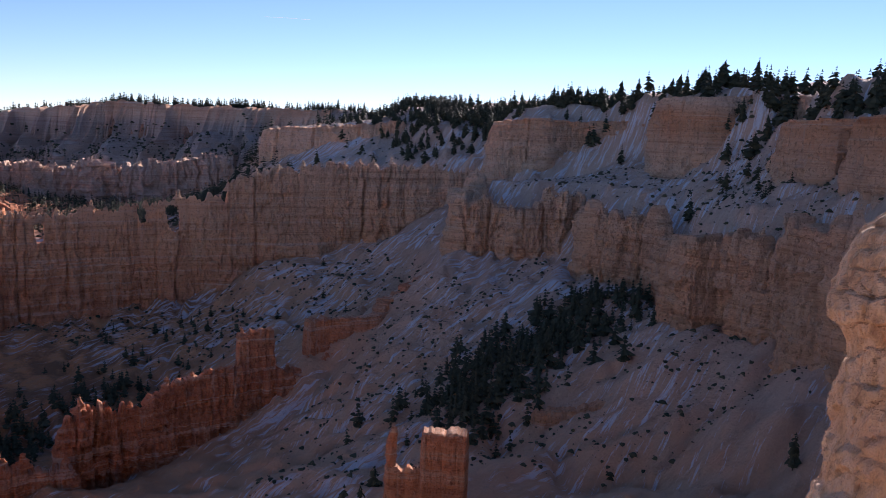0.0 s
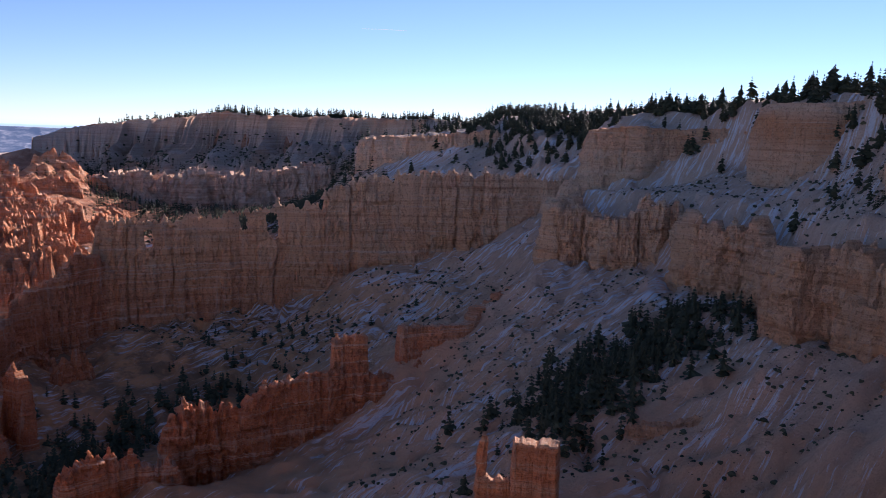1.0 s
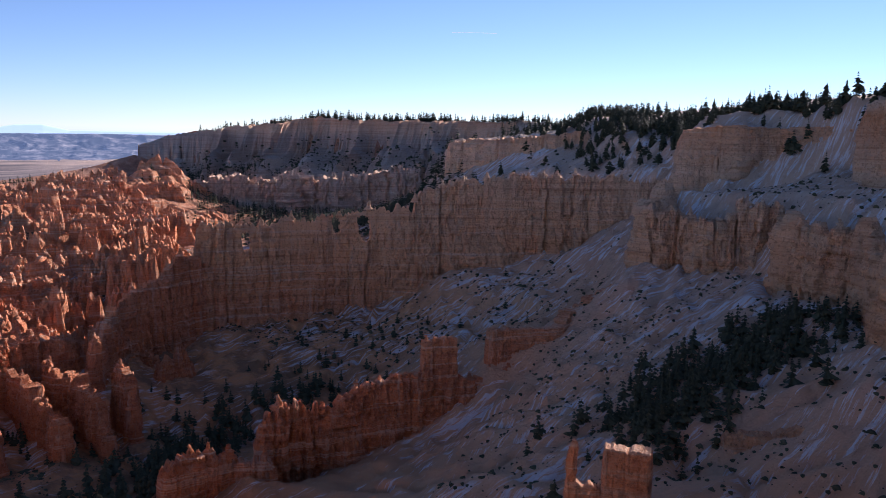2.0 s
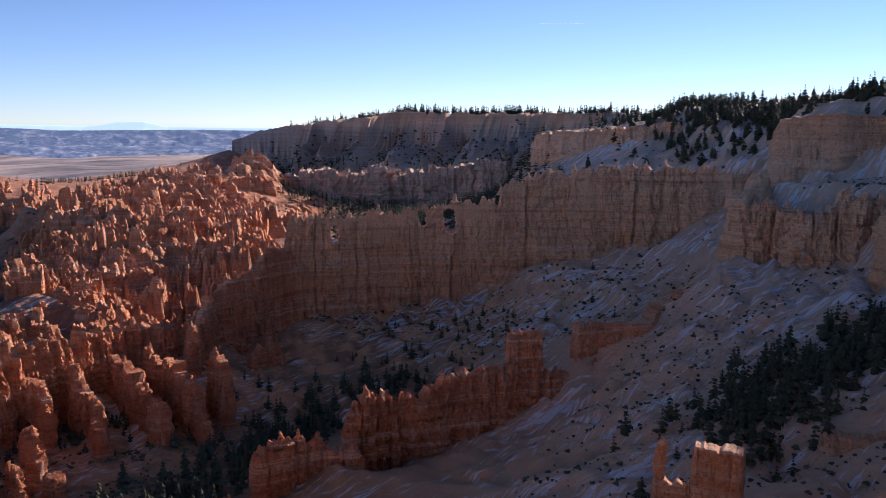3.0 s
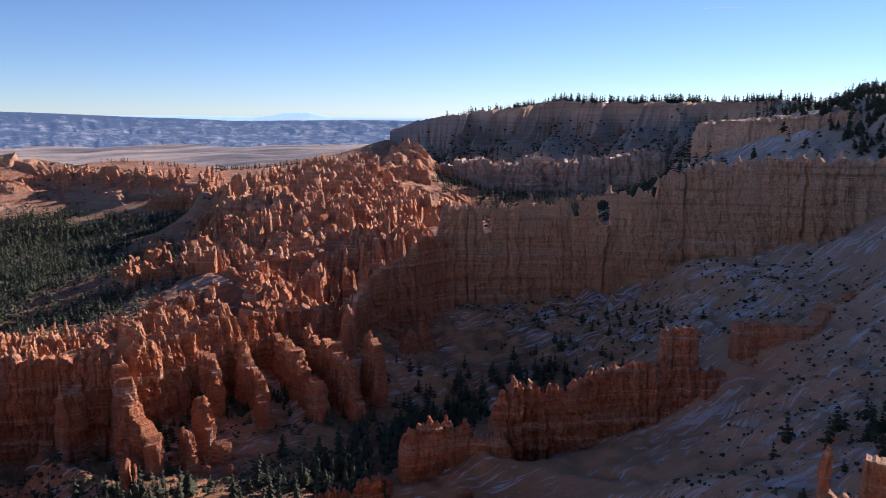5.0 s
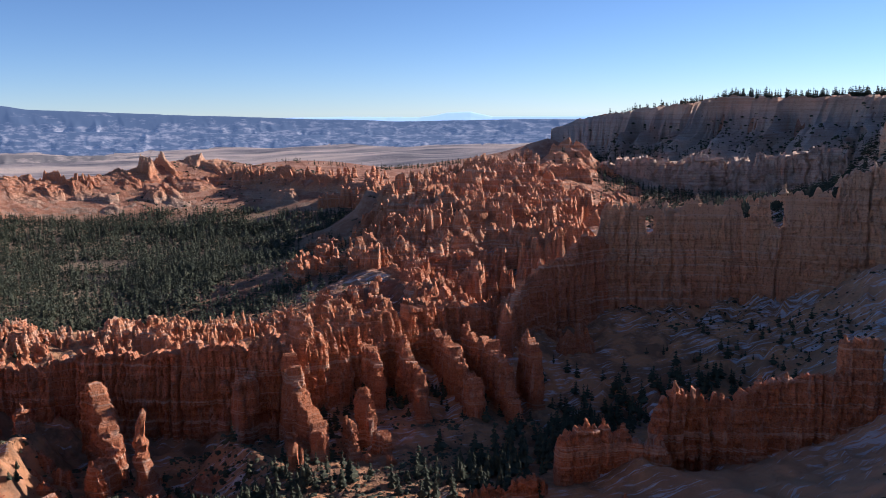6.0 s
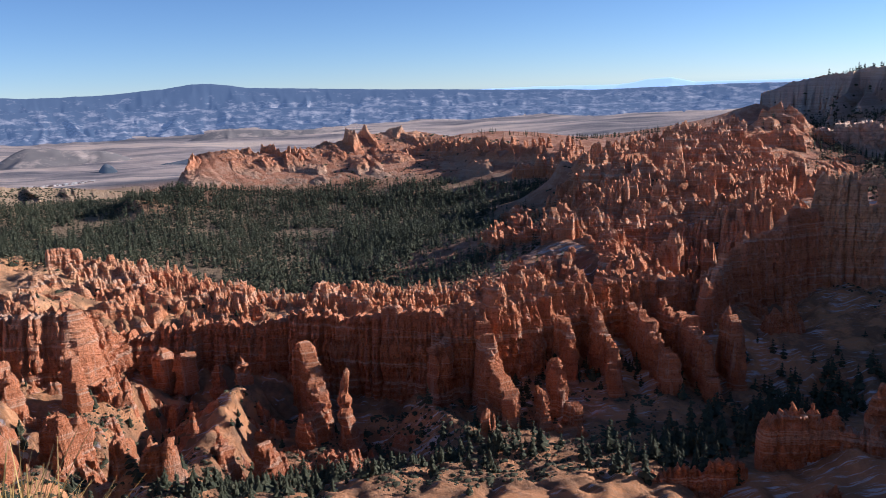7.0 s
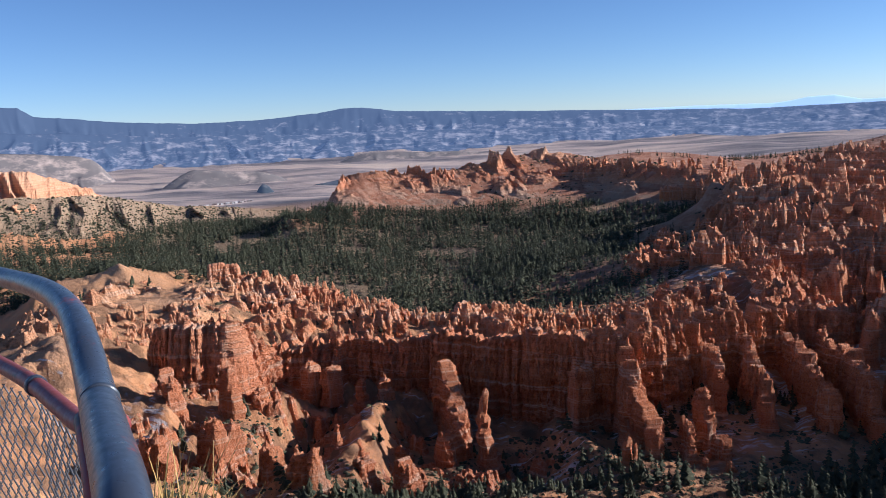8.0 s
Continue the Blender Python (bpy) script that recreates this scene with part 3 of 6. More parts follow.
def grid_quads(ny, nx):
    k = np.arange(ny * nx).reshape(ny, nx)
    return np.stack([k[:-1, :-1], k[:-1, 1:], k[1:, 1:], k[1:, :-1]], -1).reshape(-1, 4)


ax = axis(-4900, 1800, -460, 215, 2.4, 1.03)
ax = np.unique(np.r_[ax[(ax < -420) | (ax > -190)], np.arange(-420, -189, 1.4), np.arange(-9, 9.1, 0.75)])
ay = axis(-1800, 4900, -20, 600, 2.4, 1.03)
ay = np.unique(np.r_[ay[(ay < 20) | (ay > 380)], np.arange(20, 381, 1.6), np.arange(-9, 9.1, 0.75)])
XX, YY = np.meshgrid(ax, ay)
ground = new("ground", mesh_np("ground", np.stack([XX, YY, ground_z(XX, YY)], -1).reshape(-1, 3), grid_quads(len(ay), len(ax)), M_GROUND))
tagged(ground, "snow-dusted red and tan canyon slopes and dry basin floor", "ground", kind="structure")


# ------------------------------------------------------------------ rock walls and fins
def steps(s, width, seed):
    """A stepped line, 0 to 1: blocks of uneven width."""
    w = s / width + 0.9 * vnoise(s / width * 0.6, 0.3, 0, seed + 5)
    return lattice(np.floor(w), np.zeros_like(w), np.zeros_like(w), seed)


def column(seed, rings=22, seg=12, head=0.5, foot=1.5):
    """A rock column of height 1 and radius about 1 at mid height: ledges, necks and a knobbed head."""
    h = np.linspace(0, 1, rings)
    a = np.linspace(0, 2 * np.pi, seg, endpoint=False)
    r = 0.62 + (foot - 0.62) * (1 - h) ** 2.2 + 0.17 * fbm(h * 4.5, seed * 1.7, seed=seed) + 0.10 * fbm(h * 15, seed * 0.9, seed=seed + 1, octaves=2)
    r = r * np.where(h > 0.9, np.sqrt(np.clip(1 - ((h - 0.9) / 0.1) ** 2, 0.02, 1)), 1) * (1 - (1 - head) * h ** 1.5)
    cx, cy = 0.35 * fbm(h * 2, 0.1, seed=seed + 2), 0.35 * fbm(h * 2, 0.7, seed=seed + 3)
    A, H = np.meshgrid(a, h)
    R = r[:, None] * (1 + 0.42 * fbm(np.cos(A) * 1.3, np.sin(A) * 1.3, H * 1.6, seed=seed + 4, octaves=3) + 0.24 * fbm(np.cos(A) * 2.6, np.sin(A) * 2.6, H * 9, seed=seed + 5, octaves=2))
    bed = H * 13 + 0.8 * fbm(np.cos(A), np.sin(A), 0.3, seed=seed + 6, octaves=2)
    R = np.maximum(R * (1 + 0.34 * (lattice(np.floor(bed), np.zeros_like(bed), np.zeros_like(bed), seed) - 0.5)), 0.05)
    V = np.stack([cx[:, None] + R * np.cos(A), cy[:, None] + R * np.sin(A), H + 0 * A], -1).reshape(-1, 3)
    k = np.arange(rings * seg).reshape(rings, seg)
    n = np.roll(k, -1, 1)
    F = np.stack([k[:-1], n[:-1], n[1:], k[1:]], -1).reshape(-1, 4)
    tip = k[-1]
    caps = np.array([(tip[i], tip[i + 1], tip[seg - 2 - i], tip[seg - 1 - i]) for i in range(seg // 2 - 1)])
    return V, np.concatenate([F, caps])


SPIRES = []
for i in range(10):
    cv, cf = column(200 + i, 15, 9, head=0.22 + 0.04 * i)
    SPIRES.append({m.name: mesh_np("pinnacle", cv, cf, m, False) for m in (M_TAN, M_RED, M_PINK, M_GREY)})


def cells(u, seed):
    """Uneven columns along u: a value for each column, and the way to its nearest edge."""
    i = np.floor(u)
    f = u - i
    return lattice(i, np.zeros_like(i), np.zeros_like(i), seed), np.minimum(f, 1 - f)


def rock_wall(name, pts, thick, mat, label, category, group="", seed=1, ds=1.3, dz=1.6, batter=0.6, crest=(4.0, 2.0), notch=0.0, flute=(7.0, 1.5), bulge=(30.0, 3.5), ledge=0.9, wander=2.5, holes=(), snout=8.0, pinnacles=0, blocky=0.5):
    """A wall of layered rock along a line of (x, y, top, base): fluted faces, ledges and a broken crest. holes: (x, y, z, half width, half height) right through it."""
    P = np.array(pts, float)
    seg = np.r_[0, np.cumsum(np.hypot(np.diff(P[:, 0]), np.diff(P[:, 1])))]
    n = max(8, int(seg[-1] / ds))
    s = np.linspace(0, seg[-1], n)
    x, y, top, base = (np.interp(s, seg, P[:, i]) for i in range(4))
    k = np.ones(7) / 7
    soft = lambda a: np.convolve(np.pad(a, 3, mode="edge"), k, "valid")
    x, y = soft(x), soft(y)
    tx, ty = np.gradient(x), np.gradient(y)
    ln = np.hypot(tx, ty) + 1e-9
    nx, ny = -ty / ln, tx / ln
    off = wander * fbm(s / 25, seed * 0.37, seed=seed)
    x, y = x + nx * off, y + ny * off
    a1, a2 = crest
    joint = s / max(flute[0], 5.0) + 1.9 * vnoise(s / (1.3 * flute[0]), 0.1, 0, seed + 60)
    q1, g1 = cells(joint, seed)
    which = np.floor(joint).astype(int) - int(np.floor(joint).min())
    mean = np.bincount(which, top) / np.maximum(np.bincount(which), 1)
    top = top + blocky * (mean[which] - top)
    q2, g2 = cells(s / 3.4 + 1.2 * vnoise(s / 5, 0.2, 0, seed + 61), seed + 1)
    top = top + a1 * (q1 - 0.6 - 0.7 * np.clip(1 - g1 / 0.16, 0, 1)) + a2 * (1.2 * (q2 - 0.6) - 0.9 * np.clip(1 - g2 / 0.26, 0, 1)) + 0.4 * a2 * fbm(s / 1.8, 0.0, seed=seed + 2)
    if notch:
        top = top - notch * np.clip((vnoise(s / 11, 0.5, 0, seed + 9) - 0.72) / 0.12, 0, 1)
    end = np.clip(np.minimum(s, seg[-1] - s) / snout, 0, 1)
    round_end = np.sqrt(1 - (1 - end) ** 2) * 0.94 + 0.06
    top = top - (1 - end) ** 2 * 0.25 * (top - base)
    nz = max(6, int((top - base).max() / dz))
    h = np.linspace(0, 1, nz)
    Z = base[:, None] + h[None, :] * (top - base)[:, None]
    S = np.broadcast_to(s[:, None], Z.shape)
    X0, Y0 = np.broadcast_to(x[:, None], Z.shape), np.broadcast_to(y[:, None], Z.shape)
    H = np.broadcast_to(h[None, :], Z.shape)
    faces = []
    zz = Z / 2.1 + 0.8 * fbm(X0 / 45, Y0 / 45, seed=2, octaves=2)
    beds = (lattice(np.floor(zz), np.zeros_like(zz), np.zeros_like(zz), 77) - 0.5) + 1.3 * (lattice(np.floor(zz / 3.3), np.zeros_like(zz), np.zeros_like(zz), 78) - 0.5)
    for side in (1, -1):
        sd = seed * 7 + (3 if side > 0 else 5)
        drift = 0.30 * fbm(S / 18, Z / 15, seed=sd, octaves=3)
        u1 = np.broadcast_to(joint[:, None], Z.shape) + 0.55 * drift
        r1, e1 = cells(u1, sd + 1)
        tier = np.floor(Z / 6.5 + 1.8 * vnoise(S / 24, 0.7, 0, sd + 12))
        turn = 7.3 * lattice(tier, np.zeros_like(tier), np.zeros_like(tier), sd + 13)
        r2, e2 = cells(S / (0.45 * flute[0]) + turn + 1.4 * drift + 1.4 * vnoise(S / (0.6 * flute[0]), turn, 0, sd + 8), sd + 2)
        step_in = lattice(tier, np.floor(u1), np.zeros_like(tier), sd + 14) - 0.5
        cols = 1.5 * (r1 - 0.5) - 2.4 * lattice(np.round(u1), np.zeros_like(u1), np.zeros_like(u1), sd + 15) ** 2 * np.clip(1 - e1 / 0.13, 0, 1) + 0.9 * step_in + 0.75 * (r2 - 0.5) - 0.75 * np.clip(1 - e2 / 0.15, 0, 1)
        bl = fbm(S / bulge[0], Z / 45, seed=sd + 2, octaves=4)
        rough = fbm(S / 2.4, Z / 1.8, seed=sd + 3, octaves=3)
        foot = batter * (1 - H) ** 1.6
        o = thick / 2 * (1 - 0.40 * H ** 6) * (1 + foot) + 1.3 * flute[1] * cols * (1.1 - 0.35 * H) + bulge[1] * bl + ledge * beds * (0.6 + 0.8 * vnoise(S / 13, Z / 6, 0, sd + 7)) + (0.35 + 0.5 * ledge) * rough
        o = np.maximum(o, 0.35) * round_end[:, None]
        faces.append((X0 + nx[:, None] * o * side, Y0 + ny[:, None] * o * side))
    ring = [np.stack([faces[0][0], faces[0][1], Z], -1), np.stack([faces[1][0], faces[1][1], Z], -1)[:, ::-1]]
    V = np.concatenate(ring, 1)
    m = 2 * nz
    idx = np.arange(n * m).reshape(n, m)
    nxt = np.roll(idx, -1, axis=1)
    Q = np.stack([idx[:-1], idx[1:], nxt[1:], nxt[:-1]], -1)
    cut = np.zeros((n - 1, m), bool)
    extra = []
    for hx, hy, hz, hw, hh in holes:
        sc = s[np.argmin((x - hx) ** 2 + (y - hy) ** 2)]
        sm, zm = (s[:-1] + s[1:])[:, None] / 2, (Z[:-1, :-1] + Z[1:, 1:]) / 2
        wide = hw * (1 + 0.35 * fbm(zm / 3, 0.1, seed=seed + 40))
        inside = ((sm - sc + 0.10 * (zm - hz)) / wide) ** 2 + np.abs((zm - hz) / hh) ** 2.6 < 1
        cut[:, :nz - 1] |= inside
        cut[:, nz:m - 1] |= inside[:, ::-1]
    if len(holes):
        for j in range(n - 1):
            for i in range(nz - 1):
                if not cut[j, i]:
                    continue
                for dj, di, p, q in ((-1, 0, (j, i), (j, i + 1)), (1, 0, (j + 1, i), (j + 1, i + 1)), (0, -1, (j, i), (j + 1, i)), (0, 1, (j, i + 1), (j + 1, i + 1))):
                    jj, ii = j + dj, i + di
                    if 0 <= jj < n - 1 and 0 <= ii < nz - 1 and cut[jj, ii]:
                        continue
                    extra.append((idx[p], idx[q], idx[q[0], m - 1 - q[1]], idx[p[0], m - 1 - p[1]]))
    F = [Q[~cut]]
    i = np.arange(nz - 1)
    for e in (0, n - 1):
        F.append(np.stack([idx[e, i], idx[e, i + 1], idx[e, m - 2 - i], idx[e, m - 1 - i]], -1))
    if extra:
        F.append(np.array(extra))
    ob = new(name, mesh_np(name, V.reshape(-1, 3), np.concatenate(F), mat, smooth=False))
    rng = np.random.default_rng(seed)
    for _ in range(pinnacles):
        j = int(rng.integers(3, n - 3))
        tall = min(4.5, float(rng.uniform(0.03, 0.10) * (top[j] - base[j]) + 0.8))
        spike = new("pinnacle", SPIRES[int(rng.integers(len(SPIRES)))][mat.name])
        wide = min(0.32 * tall + 0.5, 0.40 * thick)
        spike.matrix_world = Matrix.LocRotScale((x[j], y[j], top[j] - 0.35 * tall), Euler((0, 0, rng.uniform(0, 6.28))), (wide, wide, 1.35 * tall))
        spike.parent = ob
    return tagged(ob, label, category, group)


def carved_slope(name, crest, foot, mat, label, category, group="", seed=1, ds=3.0, rows=70, prof=((0, 0), (0.04, 0.05), (0.13, 0.42), (1, 1)), spur=(75.0, 17.0), fine=(24.0, 6.0), flute=(11.0, 3.0), crown=(3.0, 2.0), behind=90.0, kind=""):
    """A mountain side from its crest to its foot (x, y, z each): a fluted cliff band above, spurs and gullies below."""
    C, F0 = np.array(crest, float), np.array(foot, float)
    seg = np.r_[0, np.cumsum(np.hypot(np.diff(C[:, 0]), np.diff(C[:, 1])))]
    n = int(seg[-1] / ds)
    s = np.linspace(0, seg[-1], n)
    c = np.stack([np.interp(s, seg, C[:, i]) for i in range(3)], -1)
    e = np.stack([np.interp(s, seg, F0[:, i]) for i in range(3)], -1)
    c[:, 2] += crown[0] * (steps(s, 14.0, seed) - 0.5) + crown[1] * (steps(s, 5.0, seed + 1) - 0.5)
    f = np.linspace(0, 1, rows)[None, :] ** 1.25
    S, Fm = np.broadcast_to(s[:, None], (n, rows)), np.broadcast_to(f, (n, rows))
    bend = 26 * fbm(S / 90, Fm * 2.5, seed=seed + 2)
    sp = ridged((S + bend) / spur[0], Fm * 0.5, seed=seed + 3, octaves=3)
    sp = np.clip((sp - 0.35) / 0.55, 0, 1.1)
    sf = ridged((S + bend) / fine[0], Fm * 1.6, seed=seed + 4, octaves=3)
    env = np.clip(Fm * 6, 0, 1) * np.clip((1 - Fm) * 2.6, 0, 1)
    pp = np.array(prof)
    shift = np.clip(Fm + 0.05 * (sp - 0.6) * (Fm > 0) * (1 - Fm) - 0.10 * (sp - 0.55) * np.clip(1 - 4 * Fm, 0, 1) * (Fm > 0), 0, 1)
    drop = np.interp(shift, pp[:, 0], pp[:, 1])
    steep = np.interp(shift, pp[:, 0], np.gradient(pp[:, 1], pp[:, 0] + 1e-6 * np.arange(len(pp))))
    steep = np.clip((steep - 1.3) / 2.0, 0, 1)
    Z = c[:, 2:3] + (e[:, 2:3] - c[:, 2:3]) * drop - env * (spur[1] * (0.85 - sp) + fine[1] * (0.9 - sf))
    run = np.hypot(e[:, 0] - c[:, 0], e[:, 1] - c[:, 1])[:, None]
    r1, e1 = cells((S + 0.4 * bend) / flute[0] + 1.6 * vnoise(S / 17, 0.2, 0, seed + 5), seed + 6)
    r2, e2 = cells((S + 0.4 * bend) / (0.4 * flute[0]) + 1.6 * vnoise(S / 7, 0.2, 0, seed + 7), seed + 8)
    push = flute[1] * (1.5 * (r1 - 0.5) - np.clip(1 - e1 / 0.22, 0, 1) + 0.6 * (r2 - 0.5) - 0.5 * np.clip(1 - e2 / 0.25, 0, 1)) * (0.08 + steep)
    g = Fm + np.clip(Fm * 14, 0, 1) * np.clip((1 - Fm) * 6, 0, 1) * push / run + 0.30 * np.maximum(sp - 0.45, -0.06) * np.clip(Fm * 7, 0, 1) * np.clip((1 - Fm) * 1.5, 0, 1) ** 2
    X, Y = c[:, 0:1] + (e[:, 0:1] - c[:, 0:1]) * g, c[:, 1:2] + (e[:, 1:2] - c[:, 1:2]) * g
    Z = Z + 0.9 * fbm(X / 6, Y / 6, seed=seed + 9, octaves=3)
    back = []
    for d_, z_ in ((1.0, 0.9), (0.45, 0.45), (0.12, 0.06)):
        back.append(np.stack([c[:, 0] - (e[:, 0] - c[:, 0]) / run[:, 0] * behind * d_, c[:, 1] - (e[:, 1] - c[:, 1]) / run[:, 0] * behind * d_, c[:, 2] + (e[:, 2] - c[:, 2]) * z_], -1)[:, None])
    V = np.concatenate(back + [np.stack([X, Y, Z], -1)], 1)
    ob = new(name, mesh_np(name, V.reshape(-1, 3), grid_quads(n, rows + 3)[:, ::-1], mat, smooth=False))
    return tagged(ob, label, category, group, kind), V[:, 3:]


def sow(surface, count, lo, hi, seed, near=0.0, far=1.0):
    """Places on a carved slope between two fractions of its fall."""
    r = np.random.default_rng(seed)
    n, m, _ = surface.shape
    i, f = r.integers(0, n, count), r.uniform(near, far, count)
    p = surface[i, np.clip((f ** 0.8 * (m - 1)).astype(int), 0, m - 1)]
    keep = vnoise(p[:, 0] / 40, p[:, 1] / 40, 0, seed) + 0.5 * r.random(count) > 0.55
    p = p[keep] + np.c_[r.normal(0, 2, (keep.sum(), 2)), np.full(keep.sum(), -0.4)]
    return p, r.uniform(lo, hi, len(p))


# wall with windows
rock_wall("window_wall", [(-255, 444, -64, -135), (-255, 449, -56, -145), (-233, 466, -55, -145), (-195, 489, -51, -145), (-157, 509, -47, -140), (-136, 517, -48, -115), (-134, 519, -40, -110), (-124, 524, -32, -110),
                          (-87, 538, -26, -105), (-51, 551, -25, -95), (-2, 562, -26, -75), (37, 564, -27, -60)], 5.5, M_TAN,
          "long layered tan and red rock wall pierced by windows", "rock wall", seed=11, ds=0.9, dz=1.1, crest=(3.6, 2.4), notch=3.0, flute=(12, 1.7), bulge=(38, 4.2), ledge=0.8, batter=2.0, blocky=0.7, pinnacles=26,
          holes=[(-166, 504, -61, 3.6, 8.6), (-182, 497, -59, 2.2, 5.8), (-231, 467, -68, 3.0, 6.4)])
rock_wall("window_wall", [(-250, 452, -66, -140), (-256, 429, -76, -140), (-263, 411, -84, -140), (-265, 388, -92, -145), (-263, 365, -99, -150), (-257, 347, -107, -150)], 8, M_RED, "lower broken end of a red rock wall", "rock wall", seed=12, ds=0.9, dz=1.1, crest=(6, 3), notch=5, flute=(7, 1.6), bulge=(22, 2.6), ledge=0.9, batter=1.0, blocky=0.8, pinnacles=10)
# rim cliffs
RIM_FORM = dict(ds=0.9, dz=1.0, crest=(0.9, 0.7), batter=0.10, flute=(9, 1.5), bulge=(24, 2.4), ledge=0.8, wander=1.5, snout=4.0, blocky=0.3)
rock_wall("rim_cliff", [(35, 573, 4, -60), (37, 563, 6, -60), (50, 558, 8, -60), (64, 554, 9, -55), (75, 568, 8, -50), (92, 569, 8, -45), (111, 563, 9, -40), (128, 556, 10, -38), (143, 541, 11, -35), (165, 522, 12, -30)], 18, M_TAN, "pale banded limestone cliff under the snowy rim", "cliff", "rim cliffs", 21, **RIM_FORM)
rock_wall("rim_cliff", [(131, 500, 20, -50), (128, 481, 22, -50), (135, 470, 23, -48), (146, 460, 23, -45), (156, 465, 24, -40), (169, 464, 24, -35), (191, 446, 24, -30), (196, 420, 23, -30)], 18, M_TAN, "tall banded limestone cliff under the pine rim", "cliff", "rim cliffs", 22, **RIM_FORM)
rock_wall("rim_cliff", [(156, 372, 7, -40), (151, 357, 9, -45), (153, 344, 9, -42), (155, 332, 10, -40), (167, 333, 10, -35), (172, 318, 10, -35)], 15, M_TAN, "tan limestone cliff with stepped bays under the rim", "cliff", "rim cliffs", 23, **RIM_FORM)
rock_wall("rim_cliff", [(160, 300, 8, -40), (148, 295, 8, -40), (144, 284, 10, -42), (144, 263, 10, -42), (152, 247, 11, -40)], 14, M_TAN, "tan limestone cliff end under the rim", "cliff", "rim cliffs", 24, **RIM_FORM)
# buttresses under the bench
rock_wall("buttress", [(22, 505, -21, -70), (15, 475, -32, -85), (10, 455, -35, -88), (30, 451, -34, -88), (38, 446, -45, -88), (54, 449, -32, -85), (80, 445, -28, -80)], 14, M_TAN, "tan fluted limestone buttress above a snowy slope", "rock buttress", "buttresses", 31, ds=1.0, dz=1.2, ledge=1.1, bulge=(20, 3.0), flute=(9, 2.8), wander=2.5, batter=0.3, blocky=0.7, crest=(6, 3), notch=4, pinnacles=8)
rock_wall("buttress", [(82, 432, -30, -85), (78, 411, -35, -90), (90, 398, -36, -90), (102, 389, -32, -88), (105, 363, -44, -85)], 13, M_TAN, "tan limestone buttress split by gullies", "rock buttress", "buttresses", 32, ds=1.0, dz=1.2, ledge=1.1, bulge=(20, 3.0), flute=(9, 2.8), wander=2.5, batter=0.3, blocky=0.7, crest=(7, 3), notch=8, pinnacles=5)
rock_wall("buttress", [(102, 358, -58, -88), (96, 380, -68, -88), (93, 389, -68, -88)], 9, M_TAN, "low tan limestone step at a cliff foot", "rock buttress", "buttresses", 34, ds=0.9, dz=1.0, ledge=1.1, crest=(2, 1), notch=2)
rock_wall("buttress", [(102, 333, -38, -88), (97, 317, -34, -90), (105, 309, -32, -90), (111, 300, -29, -88), (121, 283, -28, -86), (125, 271, -24, -84), (126, 255, -23, -84), (128, 238, -20, -80)], 13, M_TAN, "broad tan limestone buttress with pinnacled crest", "rock buttress", "buttresses", 33, ds=0.9, dz=1.1, ledge=1.1, bulge=(20, 3.0), flute=(9, 2.8), wander=2.5, batter=0.3, blocky=0.7, crest=(7, 3.2), notch=5, pinnacles=10)
rock_wall("buttress", [(107, 299, -56, -88), (111, 287, -51, -86), (118, 271, -50, -84), (124, 251, -49, -82)], 12, M_TAN, "lower ledge of a tan limestone buttress", "rock buttress", "buttresses", 35, ds=0.9, dz=1.0, ledge=1.1, crest=(3, 1.2), notch=2, bulge=(20, 3))
# red ridge with tower and block
rock_wall("ridge_fin", [(-44, 387, -102, -125), (-58, 371, -108, -132), (-70, 357, -107, -140), (-86, 348, -103, -145), (-105, 334, -106, -150), (-120, 318, -113, -150), (-135, 307, -110, -155), (-141, 303, -111, -155), (-145, 296, -119, -155)], 8, M_RED, "long red rock fin with a saw-toothed crest", "rock fin", "ridge fins", 41, ds=0.7, dz=0.9, crest=(3.0, 2.4), notch=4, flute=(6, 1.5), bulge=(22, 2.4), ledge=1.2, pinnacles=18)
rock_wall("ridge_tower", [(-88, 349, -90, -130), (-81, 353, -90, -130), (-76, 356, -90, -130), (-73, 358, -88, -130)], 7, M_RED, "square glowing red rock tower on a fin", "rock tower", seed=42, ds=0.5, dz=0.7, crest=(1.8, 1.2), batter=0.2, flute=(4, 0.6), bulge=(20, 0.8), wander=0.8, snout=1.5, pinnacles=2)
rock_wall("ridge_block", [(-62, 373, -89, -115), (-47, 383, -90, -115), (-36, 390, -91, -115), (-32, 397, -89, -112), (-28, 411, -85, -105), (-4, 430, -74, -95)], 9, M_RED, "flat-topped red rock block dusted with snow", "rock block", seed=43, ds=0.8, dz=1.0, crest=(1.2, 0.8), batter=0.4, flute=(6, 0.6), bulge=(20, 1.2), snout=3)
rock_wall("ridge_fin", [(-130, 290, -125, -155), (-141, 285, -124, -160), (-152, 277, -124, -160), (-160, 268, -121, -160), (-166, 260, -124, -160)], 9, M_RED, "low red rock fin edged with small pinnacles", "rock fin", "ridge fins", 44, ds=0.7, dz=0.9, crest=(2.6, 2.4), notch=3, flute=(4.5, 0.8), bulge=(18, 1.6), pinnacles=14)
rock_wall("ridge_fin", [(-163, 252, -133, -152), (-169, 243, -137, -152), (-176, 233, -137, -152), (-189, 218, -139, -150)], 6, M_RED, "small red rock fin above the gully pines", "rock fin", "ridge fins", 45, ds=0.7, dz=0.8, crest=(3, 2.5), notch=4, flute=(4, 0.8), bulge=(14, 1.2), pinnacles=8)
